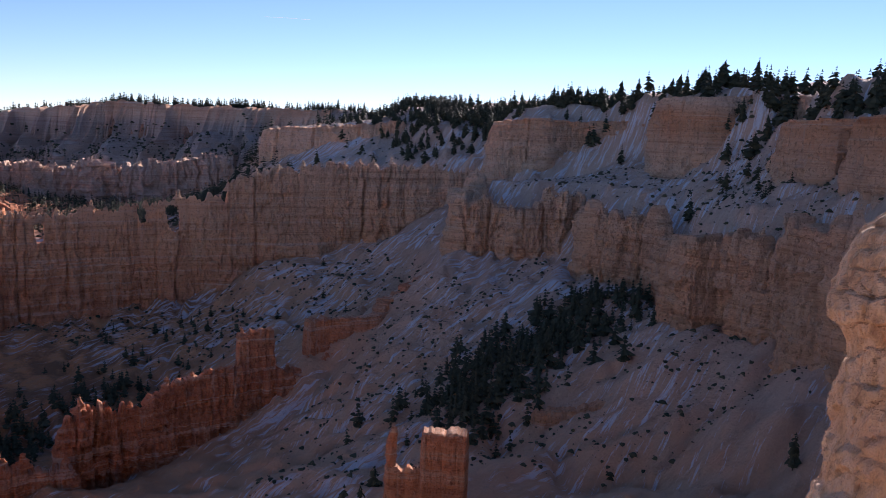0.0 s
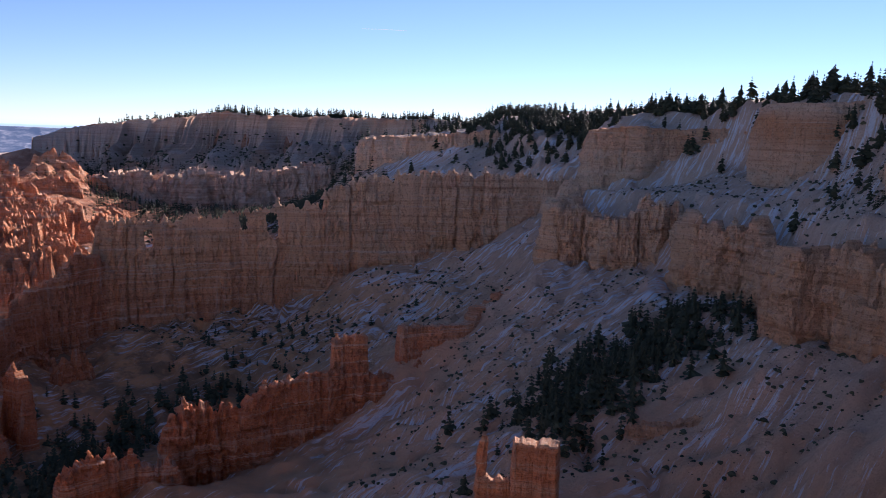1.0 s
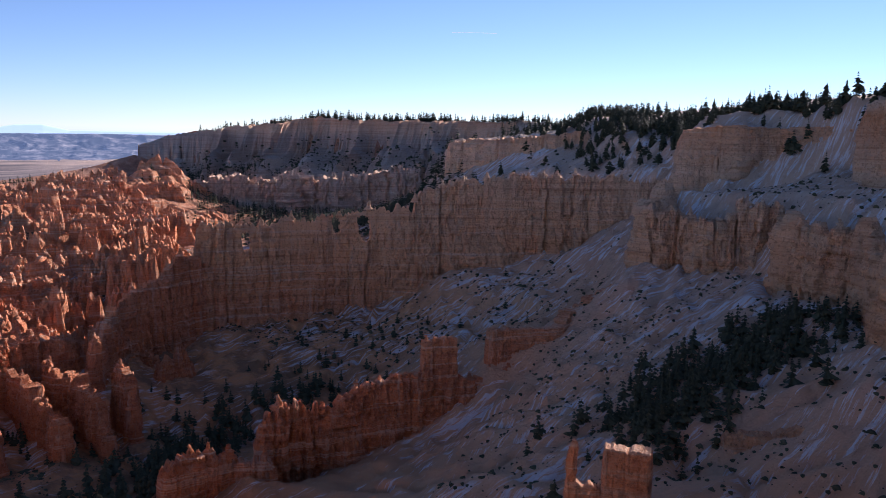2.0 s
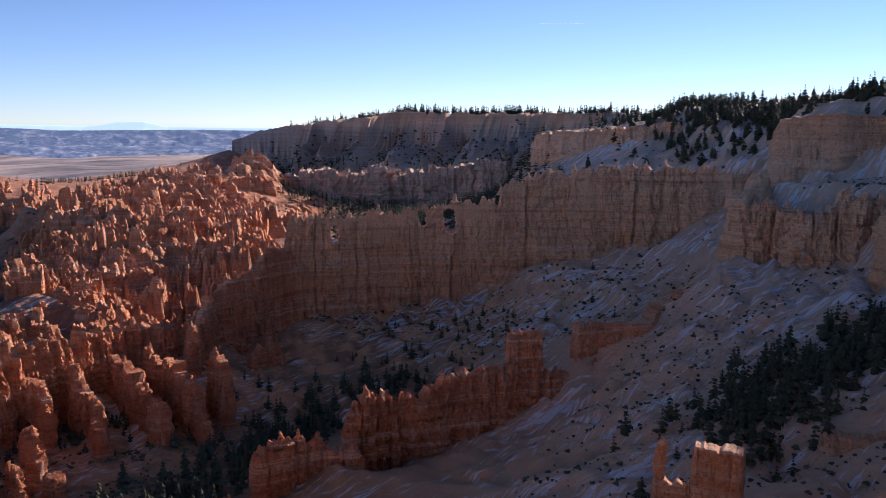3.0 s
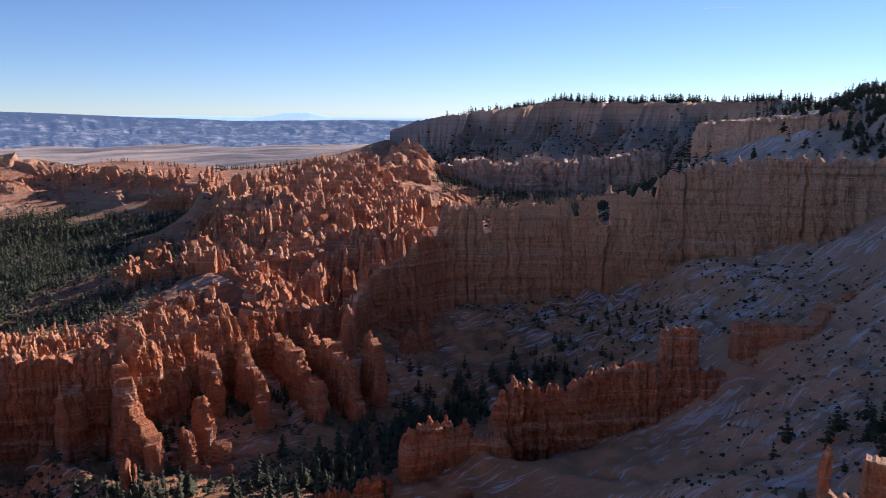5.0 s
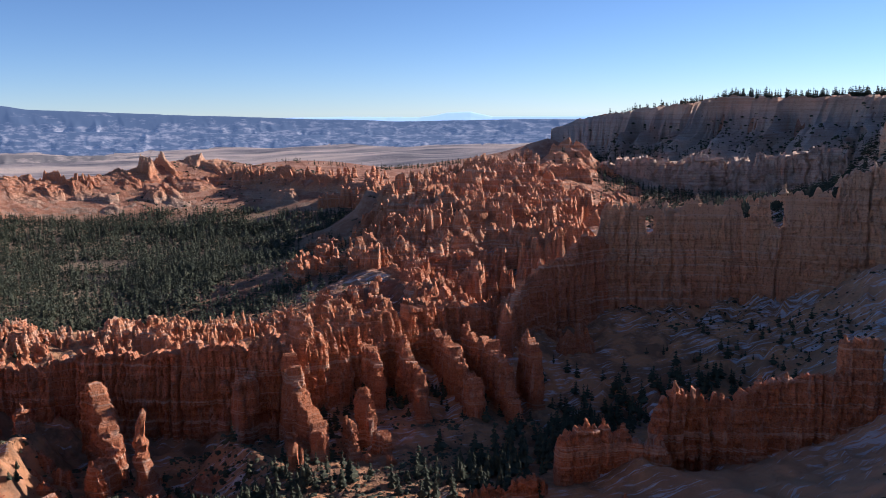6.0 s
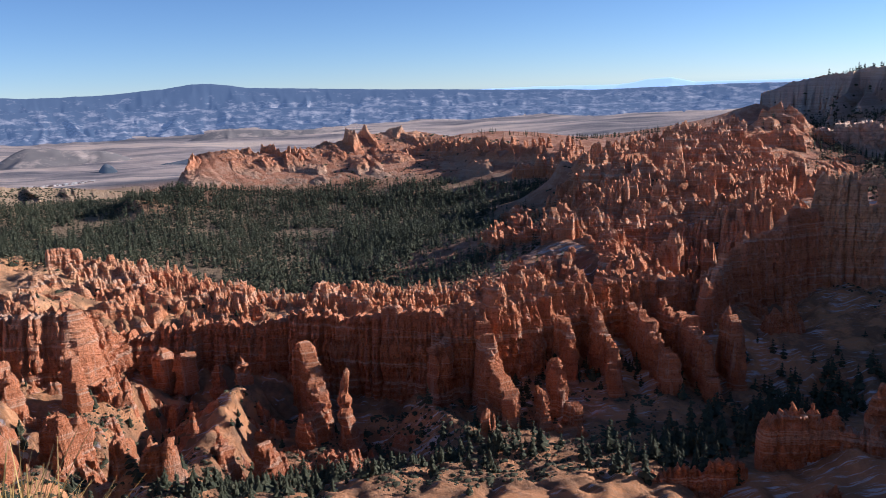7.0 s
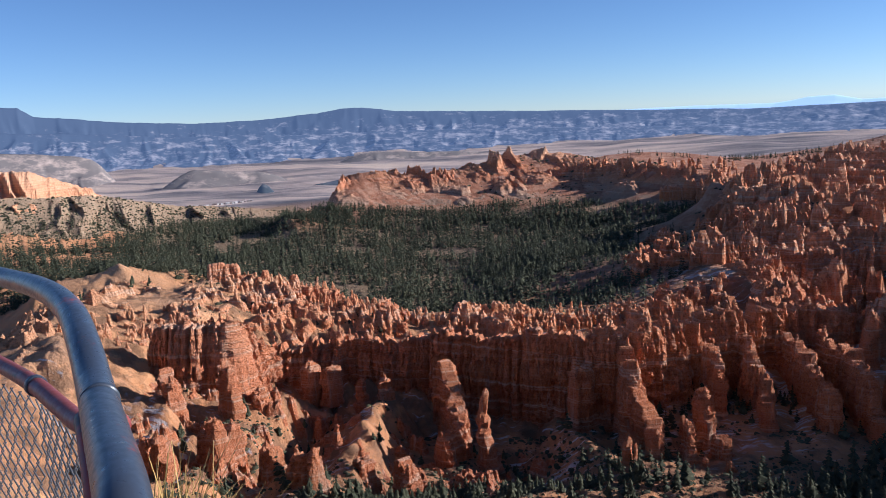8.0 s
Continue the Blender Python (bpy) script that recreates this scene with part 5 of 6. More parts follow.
def badland(name, poly, step, tall, turn, size, mat, label, seed, fade=25.0, bare=0.32):
    """Eroded ground cut into crowds of small fins and pinnacles. turn: way of the fins, degrees from x; size: their length and width; bare: share left as open slope."""
    P = np.array(poly, float)
    x, y = np.arange(P[:, 0].min(), P[:, 0].max(), step), np.arange(P[:, 1].min(), P[:, 1].max(), step)
    X, Y = np.meshgrid(x, y)
    r = np.random.default_rng(seed)
    X, Y = X + r.uniform(-0.25, 0.25, X.shape) * step, Y + r.uniform(-0.25, 0.25, X.shape) * step
    edge = np.full(X.shape, 1e9)
    for a, b in zip(P, np.roll(P, -1, 0)):
        ab = b - a
        f = np.clip(((X - a[0]) * ab[0] + (Y - a[1]) * ab[1]) / (ab @ ab), 0, 1)
        edge = np.minimum(edge, np.hypot(X - a[0] - f * ab[0], Y - a[1] - f * ab[1]))
    inn = inside(X.ravel(), Y.ravel(), [tuple(p) for p in poly]).reshape(X.shape)
    mask = np.where(inn, np.clip(edge / fade, 0, 1), 0)
    wx, wy = X + 0.35 * size[0] * fbm(X / size[0], Y / size[0], seed=seed), Y + 0.35 * size[0] * fbm(X / size[0], Y / size[0], seed=seed + 1)
    c, s_ = math.cos(radians(turn)), math.sin(radians(turn))
    U, W = wx * c + wy * s_, -wx * s_ + wy * c
    a1, b1, h1 = worley(U / size[0], W / size[1], seed + 2)
    a2, b2, h2 = worley(U / (0.33 * size[0]), W / (0.55 * size[1]), seed + 5)
    a3, b3, h3 = worley(X / 2.6, Y / 2.6, seed + 8)
    sm = lambda v, w: np.clip(v / w, 0, 1)
    h1 = np.clip((h1 - bare) / (1 - bare), 0, 1)
    rise = sm(b1 - a1, 0.32) * h1 ** 0.7
    body = rise * (0.55 + 0.30 * h2 * sm(b2 - a2, 0.30) + 0.15 * h3 * sm(b3 - a3, 0.4))
    body = body * np.clip(0.80 + 0.75 * fbm(X / 55, Y / 55, seed=seed + 11, octaves=2), 0.16, 1.25)
    Z = tall * body
    bed = Z / 1.9 + 0.5 * fbm(X / 12, Y / 12, seed=seed + 12, octaves=2)
    Z = Z + 0.5 * (np.floor(bed) + np.clip((bed - np.floor(bed)) * 3, 0, 1) - bed) * 1.9 * np.clip(Z / 2, 0, 1)
    Z = ground_z(X, Y) + Z * mask - 0.8 + 0.5 * np.clip(mask * 3, 0, 1) * fbm(X / 3, Y / 3, seed=seed + 13, octaves=2)
    Q = grid_quads(len(y), len(x))
    live = mask.ravel() > 0.01
    Q = Q[live[Q].any(1)]
    used = np.unique(Q)
    back = np.zeros(X.size, int)
    back[used] = np.arange(len(used))
    V = np.stack([X, Y, Z], -1).reshape(-1, 3)[used]
    return tagged(new(name, mesh_np(name, V, back[Q], mat, smooth=False)), label, "hoodoos", "hoodoo fields", "stuff")


badland("hoodoo_field", [(-262, 375), (-255, 440), (-275, 480), (-300, 540), (-345, 600), (-395, 640), (-480, 660), (-560, 560), (-500, 480), (-430, 420), (-340, 372)], 1.4, 30, 40, (17, 8), M_RED, "crowded red hoodoos and thin fins with sunlit flanks", 910)
badland("hoodoo_field", [(-345, 600), (-395, 640), (-480, 660), (-560, 560), (-640, 600), (-700, 720), (-830, 800), (-720, 950), (-560, 900), (-440, 780), (-360, 690)], 1.8, 31, 35, (24, 11), M_RED, "far crowded red hoodoos and fins", 930)
badland("far_ridge", [(x * 1.012, y * 1.012) for x, y, _ in RIDGE_CREST[2:]] + [(x, y) for x, y, _ in RIDGE_SHOULDER[:1:-1]], 2.0, 24, 20, (34, 14), M_RIDGE, "sunlit orange ridge crest breaking into small cliffs", 1050, 14.0, 0.30)
badland("far_ridge", [(x, y) for x, y, _ in RIDGE_CREST[1:]] + [(x, y) for x, y, _ in RIDGE_LOW[:0:-1]], 2.6, 15, 20, (60, 26), M_RIDGE, "sunlit orange spurs and shaded gullies below a ridge crest", 1070, 40.0, 0.45)
badland("hoodoo_field", [(-720, 930), (-560, 880), (-470, 900), (-500, 1010), (-590, 1080), (-690, 1180), (-800, 1210), (-860, 1100), (-800, 980)], 2.4, 24, 30, (40, 16), M_RED, "dark red gullied slope with low cliffs below the point", 1030, 30.0, 0.36)
badland("hoodoo_field", [(-470, 15), (-440, 30), (-455, 100), (-440, 150), (-430, 200), (-470, 215), (-540, 180), (-575, 120), (-560, 80), (-500, 60)], 1.1, 13, 60, (13, 8), M_PINK, "sunlit pink and orange hoodoos crowding a sandy shoulder", 950, 18.0, 0.42)
badland("hoodoo_field", [(-430, 200), (-470, 215), (-490, 255), (-420, 300), (-400, 360), (-345, 375), (-340, 330), (-330, 260), (-380, 220)], 1.2, 13, 50, (14, 8), M_PINK, "orange hoodoos on the shoulder behind a fin wall", 970, 18.0, 0.42)
badland("hoodoo_field", [(-425, 45), (-400, 110), (-370, 150), (-330, 185), (-290, 195), (-270, 150), (-280, 90), (-300, 30), (-360, 10)], 0.9, 11, 20, (9, 5), M_RED, "scattered small orange hoodoos on gullied clay", 990, 15.0, 0.66)
badland("hoodoo_field", [(-400, -25), (-470, -40), (-620, -20), (-640, 70), (-560, 70), (-480, 20), (-430, 20)], 1.4, 10, 50, (14, 8), M_PINK, "low sunlit orange hoodoos on a bare sandy hump", 1010, 18.0, 0.62)


far_pts = [(x, y) for line, n, w in (([(-598, 645, -84), (-484, 711, -81)], 90, 26), ([(-820, 806, -94), (-673, 932, -76)], 80, 32), ([(-1095, 755, -84), (-878, 876, -94)], 40, 14)) for x, y in zip(*along(line, n, w, rng))]
far_pts = np.array(far_pts)
cv, cf = column(420, rings=12, seg=8, head=0.5, foot=1.8)
cv = cv * (0.22, 0.22, 1)
tagged(scatter("hoodoo_field", cv, cf, np.c_[far_pts, ground_z(far_pts[:, 0], far_pts[:, 1]) - 2], rng.uniform(8, 20, len(far_pts)), M_RED, "far field of small red hoodoos", "hoodoos", seed=3))


for i, (line, n, w, lo, hi) in enumerate([([(-538, 113, -106), (-527, 159, -114), (-487, 183, -124), (-449, 196, -128)], 190, 12, 2.5, 11), ([(-508, 109, -114), (-479, 143, -119), (-441, 176, -125)], 80, 10, 2, 8), ([(-450, 5, -93), (-459, 35, -98), (-470, 66, -102)], 80, 10, 2, 8), ([(-442, 211, -123), (-395, 273, -120), (-381, 339, -117)], 150, 12, 2.5, 11)]):
    cv, cf = column(430 + i, rings=18, seg=9, head=0.62, foot=1.5)
    fx, fy = along(line, n, w, rng)
    scatter("hoodoo_field", cv * (0.17, 0.17, 1), cf, np.c_[fx, fy, ground_z(fx, fy) - 1], rng.uniform(lo, hi, n), M_PINK, "dense field of small sunlit pink hoodoos", "hoodoos", seed=60 + i)


# ------------------------------------------------------------------ conifers and shrubs
def conifer(seed, whorls, arms, width=0.17, bare=0.12, plain=False):
    """Crown of a pine or fir of height 1: drooping boughs in uneven whorls. Returns crown and trunk."""
    r = np.random.default_rng(seed)
    V, F = [], []
    heavy = r.uniform(0, 6.28)
    for w in range(whorls):
        f = (w + r.uniform(-0.4, 0.4)) / (whorls - 1)
        f = min(max(f, 0.0), 1.0)
        z = bare + (0.97 - bare) * f
        reach = width * r.uniform(0.6, 1.3) * (1 - f) ** 0.72 * (0.55 + 0.45 * math.sin(min(1, f * 4) * 1.57)) + 0.014
        spin = r.uniform(0, 6.28)
        for b in range(arms):
            if r.random() < 0.14:
                continue
            a = spin + 2 * math.pi * (b + r.uniform(-0.4, 0.4)) / arms
            l = reach * r.uniform(0.45, 1.3) * (1 + 0.25 * math.cos(a - heavy))
            half = 0.50 * l + 0.010
            d, n = np.array((math.cos(a), math.sin(a), 0)), np.array((-math.sin(a), math.cos(a), 0))
            droop = r.uniform(-0.05, 0.50) * l
            k = len(V)
            root = np.array((0, 0, z + 0.30 * l + 0.014))
            tip = d * l + (0, 0, z - droop)
            mid = d * l * 0.6 + np.array((0, 0, z - 0.1 * l))
            V += [root, mid + n * half - (0, 0, 0.25 * l), tip, mid - n * half - (0, 0, 0.25 * l)]
            if plain:
                F += [(k, k + 1, k + 2), (k, k + 2, k + 3)]
            else:
                V += [mid + (0, 0, 0.25 * l)]
                F += [(k, k + 1, k + 4), (k + 1, k + 2, k + 4), (k + 2, k + 3, k + 4), (k + 3, k, k + 4)]
    k = len(V)
    V += [np.array((0.02, 0, 0.93)), np.array((-0.01, 0.017, 0.93)), np.array((-0.01, -0.017, 0.93)), np.array((0, 0, 1.0))]
    F += [(k, k + 1, k + 3), (k + 1, k + 2, k + 3), (k + 2, k, k + 3)]
    t, TV = np.linspace(0, 2 * np.pi, 6, endpoint=False), []
    for z, rad in ((-0.06, 0.020), (0.0, 0.018), (0.5, 0.011), (0.96, 0.003)):
        TV += [(rad * math.cos(q), rad * math.sin(q), z) for q in t]
    kk = np.arange(24).reshape(4, 6)
    TF = np.stack([kk[:-1], np.roll(kk, -1, 1)[:-1], np.roll(kk, -1, 1)[1:], kk[1:]], -1).reshape(-1, 4)
    return np.array(V), np.array(F), np.array(TV), TF


KINDS = []
for i in range(6):
    cv, cf, tv, tf = conifer(40 + i, 18 + i % 3, 8, 0.19 + 0.03 * (i % 4), 0.06 + 0.06 * (i % 3))
    KINDS.append((mesh_np("crown", cv, cf, M_PINE, False), mesh_np("trunk", tv, tf, M_BARK)))


def tree(x, y, z, tall, label, group, sink=0.3):
    i = int(rng.integers(6))
    ob = new("conifer")
    new("crown", KINDS[i][0]).parent = ob
    new("trunk", KINDS[i][1]).parent = ob
    ob.matrix_world = Matrix.LocRotScale((x, y, z - sink), Euler((rng.normal(0, 0.02), rng.normal(0, 0.02), rng.uniform(0, 6.28))), (tall * rng.uniform(0.85, 1.2),) * 2 + (tall,))
    return tagged(ob, label, "tree", group)


RIM_LINE = [(40, 649, 11), (87, 609, 18), (121, 575, 23), (142, 542, 30), (159, 505, 35), (169, 449, 33), (176, 393, 27), (176, 354, 24), (184, 321, 24)]
tx, ty = along(RIM_LINE, 70, 7, rng)
for x, y, z in zip(tx, ty, ground_z(tx, ty)):
    tree(x, y, z, rng.uniform(9, 17), "dark green conifer on the snowy canyon rim", "rim trees")
for x, y, _z, tall in [(175, 391, 27, 19), (175, 359, 24, 15), (175, 343, 23, 18), (124, 556, 18, 15), (164, 478, 34, 14), (155, 512, 32, 16)]:
    tree(x, y, float(ground_z(x, y)), tall, "tall dark conifer standing over the rim", "rim trees", 1.0)
for line, count, width, lo, hi, label, group in [
    ([(-197, 354, -144), (-190, 297, -140), (-192, 253, -142), (-196, 233, -143)], 45, 9, 6, 11, "green pine in the shaded canyon floor", "floor trees"),
    ([(-237, 207, -144), (-249, 167, -141), (-270, 120, -137), (-279, 78, -132), (-280, 46, -125)], 70, 9, 4, 10, "green pine at the foot of the hoodoos", "floor trees"),
    ([(-305, 274, -119), (-284, 259, -131), (-283, 271, -124)], 14, 8, 6, 10, "green pine squeezed between rock ribs", "floor trees"),
    ([(-369, 48, -126), (-333, 39, -127)], 8, 5, 3, 7, "small green pine in a shaded dip", "floor trees"),
    ([(-385, 116, -141), (-341, 89, -139)], 14, 7, 3, 7, "small green pine in a shaded dip", "floor trees"),
    ([(-337, 141, -144), (-304, 115, -139)], 10, 6, 3, 7, "small green pine in a shaded dip", "floor trees"),
    ([(-327, 183, -147), (-283, 170, -147)], 12, 8, 3, 7, "small green pine in a shaded dip", "floor trees"),
    ([(-434, 74, -108), (-440, 96, -113)], 9, 6, 3, 5, "small pine on a grassy shoulder", "shoulder trees"),
    ([(-480, 0, -100), (-560, 20, -100), (-620, 60, -108)], 26, 14, 4, 8, "dark pine on a sandy hump", "shoulder trees"),
    ([(-460, 60, -108), (-500, 110, -112), (-480, 160, -118), (-440, 190, -122)], 22, 12, 3, 5, "small pine among sunlit hoodoos", "shoulder trees"),
    ([(-400, 90, -140), (-350, 60, -140), (-310, 40, -138)], 30, 14, 3, 7, "small green pine in a shaded dip", "floor trees"),
]:
    tx, ty = along(line, count, width, rng)
    for x, y, z in zip(tx, ty, ground_z(tx, ty)):
        tree(x, y, z, rng.uniform(lo, hi), label, group)
for x, y, _z, tall in [(-25, 221, -101, 15.5), (-33, 220, -104, 12), (-29, 218, -104, 11), (-21, 225, -104, 9), (-18, 244, -96, 9), (97, 211, -77, 11), (97, 331, -81, 12), (91, 322, -85, 8)]:
    tree(x, y, float(ground_z(x, y)), tall, "slender pine on the slope above the gully", "gully trees")

FV, FF_, _tv, _tf = conifer(90, 7, 4, 0.30, 0.03, True)
RV, RF, _tv, _tf = conifer(92, 12, 6, 0.20, 0.08)
NV, NF, _tv, _tf = conifer(91, 12, 6, 0.25, 0.05, True)


def wood(name, line, count, width, lo, hi, label, seed, form=None):
    r = np.random.default_rng(seed)
    x, y = along(line, count, width, r)
    V, F = form or (FV, FF_)
    return scatter(name, V, F, np.c_[x, y, ground_z(x, y) - 0.3], r.uniform(lo, hi, count), M_PINE, label, "trees", seed=seed)


near_form = (NV, NF)
wood("rim_wood", [(x + 12, y + 40) for x, y, _ in RIM_LINE], 300, 24, 9, 17, "dense dark conifers along the canyon rim", 1, (RV, RF))
wood("rim_wood", [(-38, 819, 18), (5, 740, 17), (42, 689, 15), (140, 640, 0)], 520, 36, 9, 16, "dense dark conifers along the canyon rim", 2, (RV, RF))
wood("rim_wood", [(-300, 1440, 0), (-180, 1340, 0), (-60, 1220, 0), (-40, 1000, 0), (-30, 860, 0)], 700, 34, 9, 16, "far dark conifers along the canyon rim", 3, near_form)
wood("point_wood", [(-790, 1425, 0), (-700, 1440, 0), (-584, 1415, 0), (-552, 1418, 0), (-439, 1412, 0), (-300, 1400, 0)], 300, 9, 10, 19, "thin line of far conifers on the point", 4, near_form)
wood("gully_wood", [(79, 366, -73), (72, 361, -77), (42, 335, -90), (17, 302, -97), (4, 280, -102)], 460, 12, 4.5, 11, "dark conifers filling a shaded gully", 5, near_form)
wood("gully_wood", [(98, 336, -74), (86, 324, -78)], 20, 5, 3, 7, "dark conifers under a buttress", 6, near_form)
wood("floor_wood", [(-187, 348, -138), (-159, 365, -144), (-138, 401, -136)], 120, 14, 5, 10, "dark conifers on the canyon floor", 7, near_form)
wood("floor_wood", [(-187, 404, -127), (-147, 438, -123), (-87, 482, -101)], 60, 18, 3, 7, "scattered conifers below the window wall", 8, near_form)
wood("floor_wood", [(-241, 211, -145), (-269, 154, -142), (-279, 87, -133), (-282, 47, -125)], 260, 14, 3, 9, "green pines at the foot of the hoodoos", 16, near_form)
wood("floor_wood", [(-197, 354, -144), (-190, 297, -140), (-192, 253, -142), (-210, 228, -144)], 220, 14, 4, 11, "green pines in the shaded canyon floor", 17, near_form)
wood("floor_wood", [(-300, 262, -130), (-280, 250, -138), (-270, 300, -140), (-245, 310, -145), (-225, 300, -147)], 90, 9, 3, 8, "green pines squeezed between rock ribs", 19, near_form)
wood("bench_wood", [(133, 393, -19), (143, 346, -14)], 26, 9, 3, 7, "dark conifers on a snowy bench", 9, near_form)
wood("basin_wood", [(-255, 850, 0), (-420, 980, 0), (-620, 1060, 0)], 900, 48, 7, 13, "dark conifers below the far point", 10)
wood("basin_wood", [(-180, 760, 0), (-290, 830, 0), (-420, 850, 0)], 800, 42, 8, 14, "dark conifers behind the window wall", 13)
wood("basin_wood", [(-120, 650, 0), (-200, 680, 0), (-300, 660, 0)], 420, 28, 9, 15, "dark conifers behind the window wall", 15)
wood("valley_wood", [(-733, 390, -157), (-622, 401, -150), (-590, 479, -142), (-587, 543, -139)], 420, 26, 5, 10, "dark pines along the edge of red badlands", 14)
wood("valley_wood", [(-650, 430, -150), (-730, 445, -150), (-700, 520, -150), (-650, 540, -148)], 520, 34, 6, 13, "dark pines over a low shaded hump", 18)
wood("valley_wood", [(-507, 321, -128), (-488, 349, -128), (-487, 384, -124), (-442, 311, -127)], 420, 26, 5, 11, "dark pines on the slope behind the hoodoos", 20)
wood("ridge_wood", [(-1005, 1003, -94), (-951, 1095, -78), (-875, 1156, -69)], 160, 20, 5, 10, "conifers along a far ridge", 11)
wood("ridge_wood", [(-1191, 944, -78), (-1056, 979, -89)], 40, 10, 5, 9, "conifers along a far ridge", 12)


def spread(poly, count, seed, clump=90.0, keep=0.45):
    r = np.random.default_rng(seed)
    P = np.array(poly)
    x, y = r.uniform(P[:, 0].min(), P[:, 0].max(), count * 4), r.uniform(P[:, 1].min(), P[:, 1].max(), count * 4)
    ok = inside(x, y, list(poly)) & (vnoise(x / clump, y / clump, 0, seed) + 0.25 * r.random(len(x)) > keep)
    return x[ok][:count], y[ok][:count]


VALLEY_WOOD = [(-545, 265), (-600, 150), (-700, 70), (-760, -60), (-1060, -150), (-1100, 40), (-1400, 260), (-1180, 330), (-1060, 440), (-1000, 560), (-900, 680), (-840, 700), (-800, 640), (-720, 600), (-640, 440), (-520, 330)]
vx, vy = spread(VALLEY_WOOD, 9500, 21, 48, 0.36)
scatter("valley_wood", FV, FF_, np.c_[vx, vy, ground_z(vx, vy) - 0.3], 6 + 10 * np.random.default_rng(22).random(len(vx)) ** 1.6, M_PINE, "dark pine wood filling the valley", "trees", seed=23)
vx, vy = spread([(-1150, 150), (-1100, -60), (-1300, -20), (-1420, 90), (-1800, 480), (-1500, 420), (-1280, 300)], 900, 24, 60, 0.5)
scatter("slope_wood", FV, FF_, np.c_[vx, vy, ground_z(vx, vy) - 0.3], np.random.default_rng(25).uniform(4, 9, len(vx)), M_PINE, "scattered pines on a pale dry slope", "trees", squash=1.3, seed=26)

for face, count, lo, hi, near, far, label, seed in ((BUFF_FACE, 1100, 4, 7, 0.35, 1.0, "dark pines scattered over a pale slope", 52), (POINT_FACE, 1500, 6, 12, 0.40, 1.0, "dark pines below a far cliff", 53)):
    places, talls = sow(face, count, lo, hi, seed, near, far)
    scatter("slope_wood", FV, FF_, places, talls, M_PINE, label, "trees", seed=seed)
vx, vy = spread([(x, y) for x, y, _ in RIDGE_LOW] + [(x, y) for x, y, _ in RIDGE_FOOT[:0:-1]], 3000, 27, 40, 0.50)
scatter("slope_wood", FV, FF_, np.c_[vx, vy, ground_z(vx, vy) - 0.3], 5 + 7 * np.random.default_rng(28).random(len(vx)), M_PINE, "dark pines climbing the foot of a far ridge", "trees", seed=29)
# shrubs: rough low clumps
bm = bmesh.new()
bmesh.ops.create_icosphere(bm, subdivisions=1, radius=1.0)
SV = np.array([v.co[:] for v in bm.verts])
SF = np.array([[v.index for v in f.verts] for f in bm.faces])
bm.free()
SV = SV * (0.45 + 0.85 * np.random.default_rng(8).random((len(SV), 1))) * (1, 1, 0.8)
for poly, count, lo, hi, seed, label in [
    ([(-60, 250), (130, 235), (165, 300), (140, 380), (110, 420), (60, 430), (-20, 420), (-60, 330)], 3200, 0.2, 1.0, 31, "dark shrubs dotted over a snowy slope"),
    ([(20, 500), (100, 440), (140, 340), (170, 300), (190, 320), (180, 400), (170, 460), (110, 530), (40, 545)], 900, 0.3, 1.4, 32, "dark shrubs on a snowy bench"),
    ([(-250, 440), (-150, 430), (-60, 420), (-10, 470), (0, 540), (-80, 515), (-240, 480)], 1500, 0.25, 1.2, 33, "dark shrubs below the window wall"),
    ([(-370, 60), (-300, 20), (-250, 60), (-230, 140), (-200, 220), (-210, 320), (-300, 240), (-380, 120)], 6000, 0.25, 1.2, 34, "dark shrubs between the hoodoos"),
    ([(-480, 60), (-560, 90), (-560, 180), (-460, 220), (-440, 150)], 500, 0.3, 1.3, 35, "green shrubs on a sandy shoulder"),
    ([(-1120, 100), (-1100, -80), (-1300, -40), (-1400, 80), (-1700, 400), (-1400, 350)], 2000, 0.8, 2.8, 36, "dark shrubs on a far dry slope"),
    ([(-950, 640), (-1180, 560), (-1290, 640), (-1250, 800), (-1000, 900)], 900, 0.8, 2.4, 37, "dark shrubs on a far ridge"),
    ([(-300, 1150), (-620, 1140), (-680, 1260), (-420, 1330), (-200, 1280)], 350, 1.2, 3.0, 38, "dark shrubs under the far point"),
    ([(-20, 800), (-120, 700), (40, 600), (60, 640), (20, 780)], 120, 0.8, 2.0, 39, "dark shrubs on a far snowy slope"),
    ([(-330, 400), (-560, 480), (-820, 800), (-620, 700), (-420, 600), (-300, 480)], 1800, 0.5, 2.0, 40, "dark shrubs between red hoodoos"),
]:
    sx, sy = spread(poly, count, seed, 22, 0.42)
    scatter("shrubs", SV, SF, np.c_[sx, sy, ground_z(sx, sy) + 0.1], lo + (1.35 * hi - lo) * np.random.default_rng(seed).random(len(sx)) ** 2.6, M_SAGE, label, "shrubs", seed=seed)

for face, count, lo, hi, near, far, label, seed in ((BUFF_FACE, 6500, 0.8, 2.4, 0.0, 1.0, "dark shrubs dotted over a pale slope", 56), (LEFT_FACE, 500, 0.6, 2.0, 0.3, 1.0, "dark shrubs below a ridge end", 57), (POINT_FACE, 2200, 1.0, 3.2, 0.06, 0.7, "dark shrubs under the far point", 58)):
    places, sizes = sow(face, count, lo, hi, seed, near, far)
    scatter("shrubs", SV, SF, places + (0, 0, 0.5), sizes, M_SAGE, label, "shrubs", seed=seed)


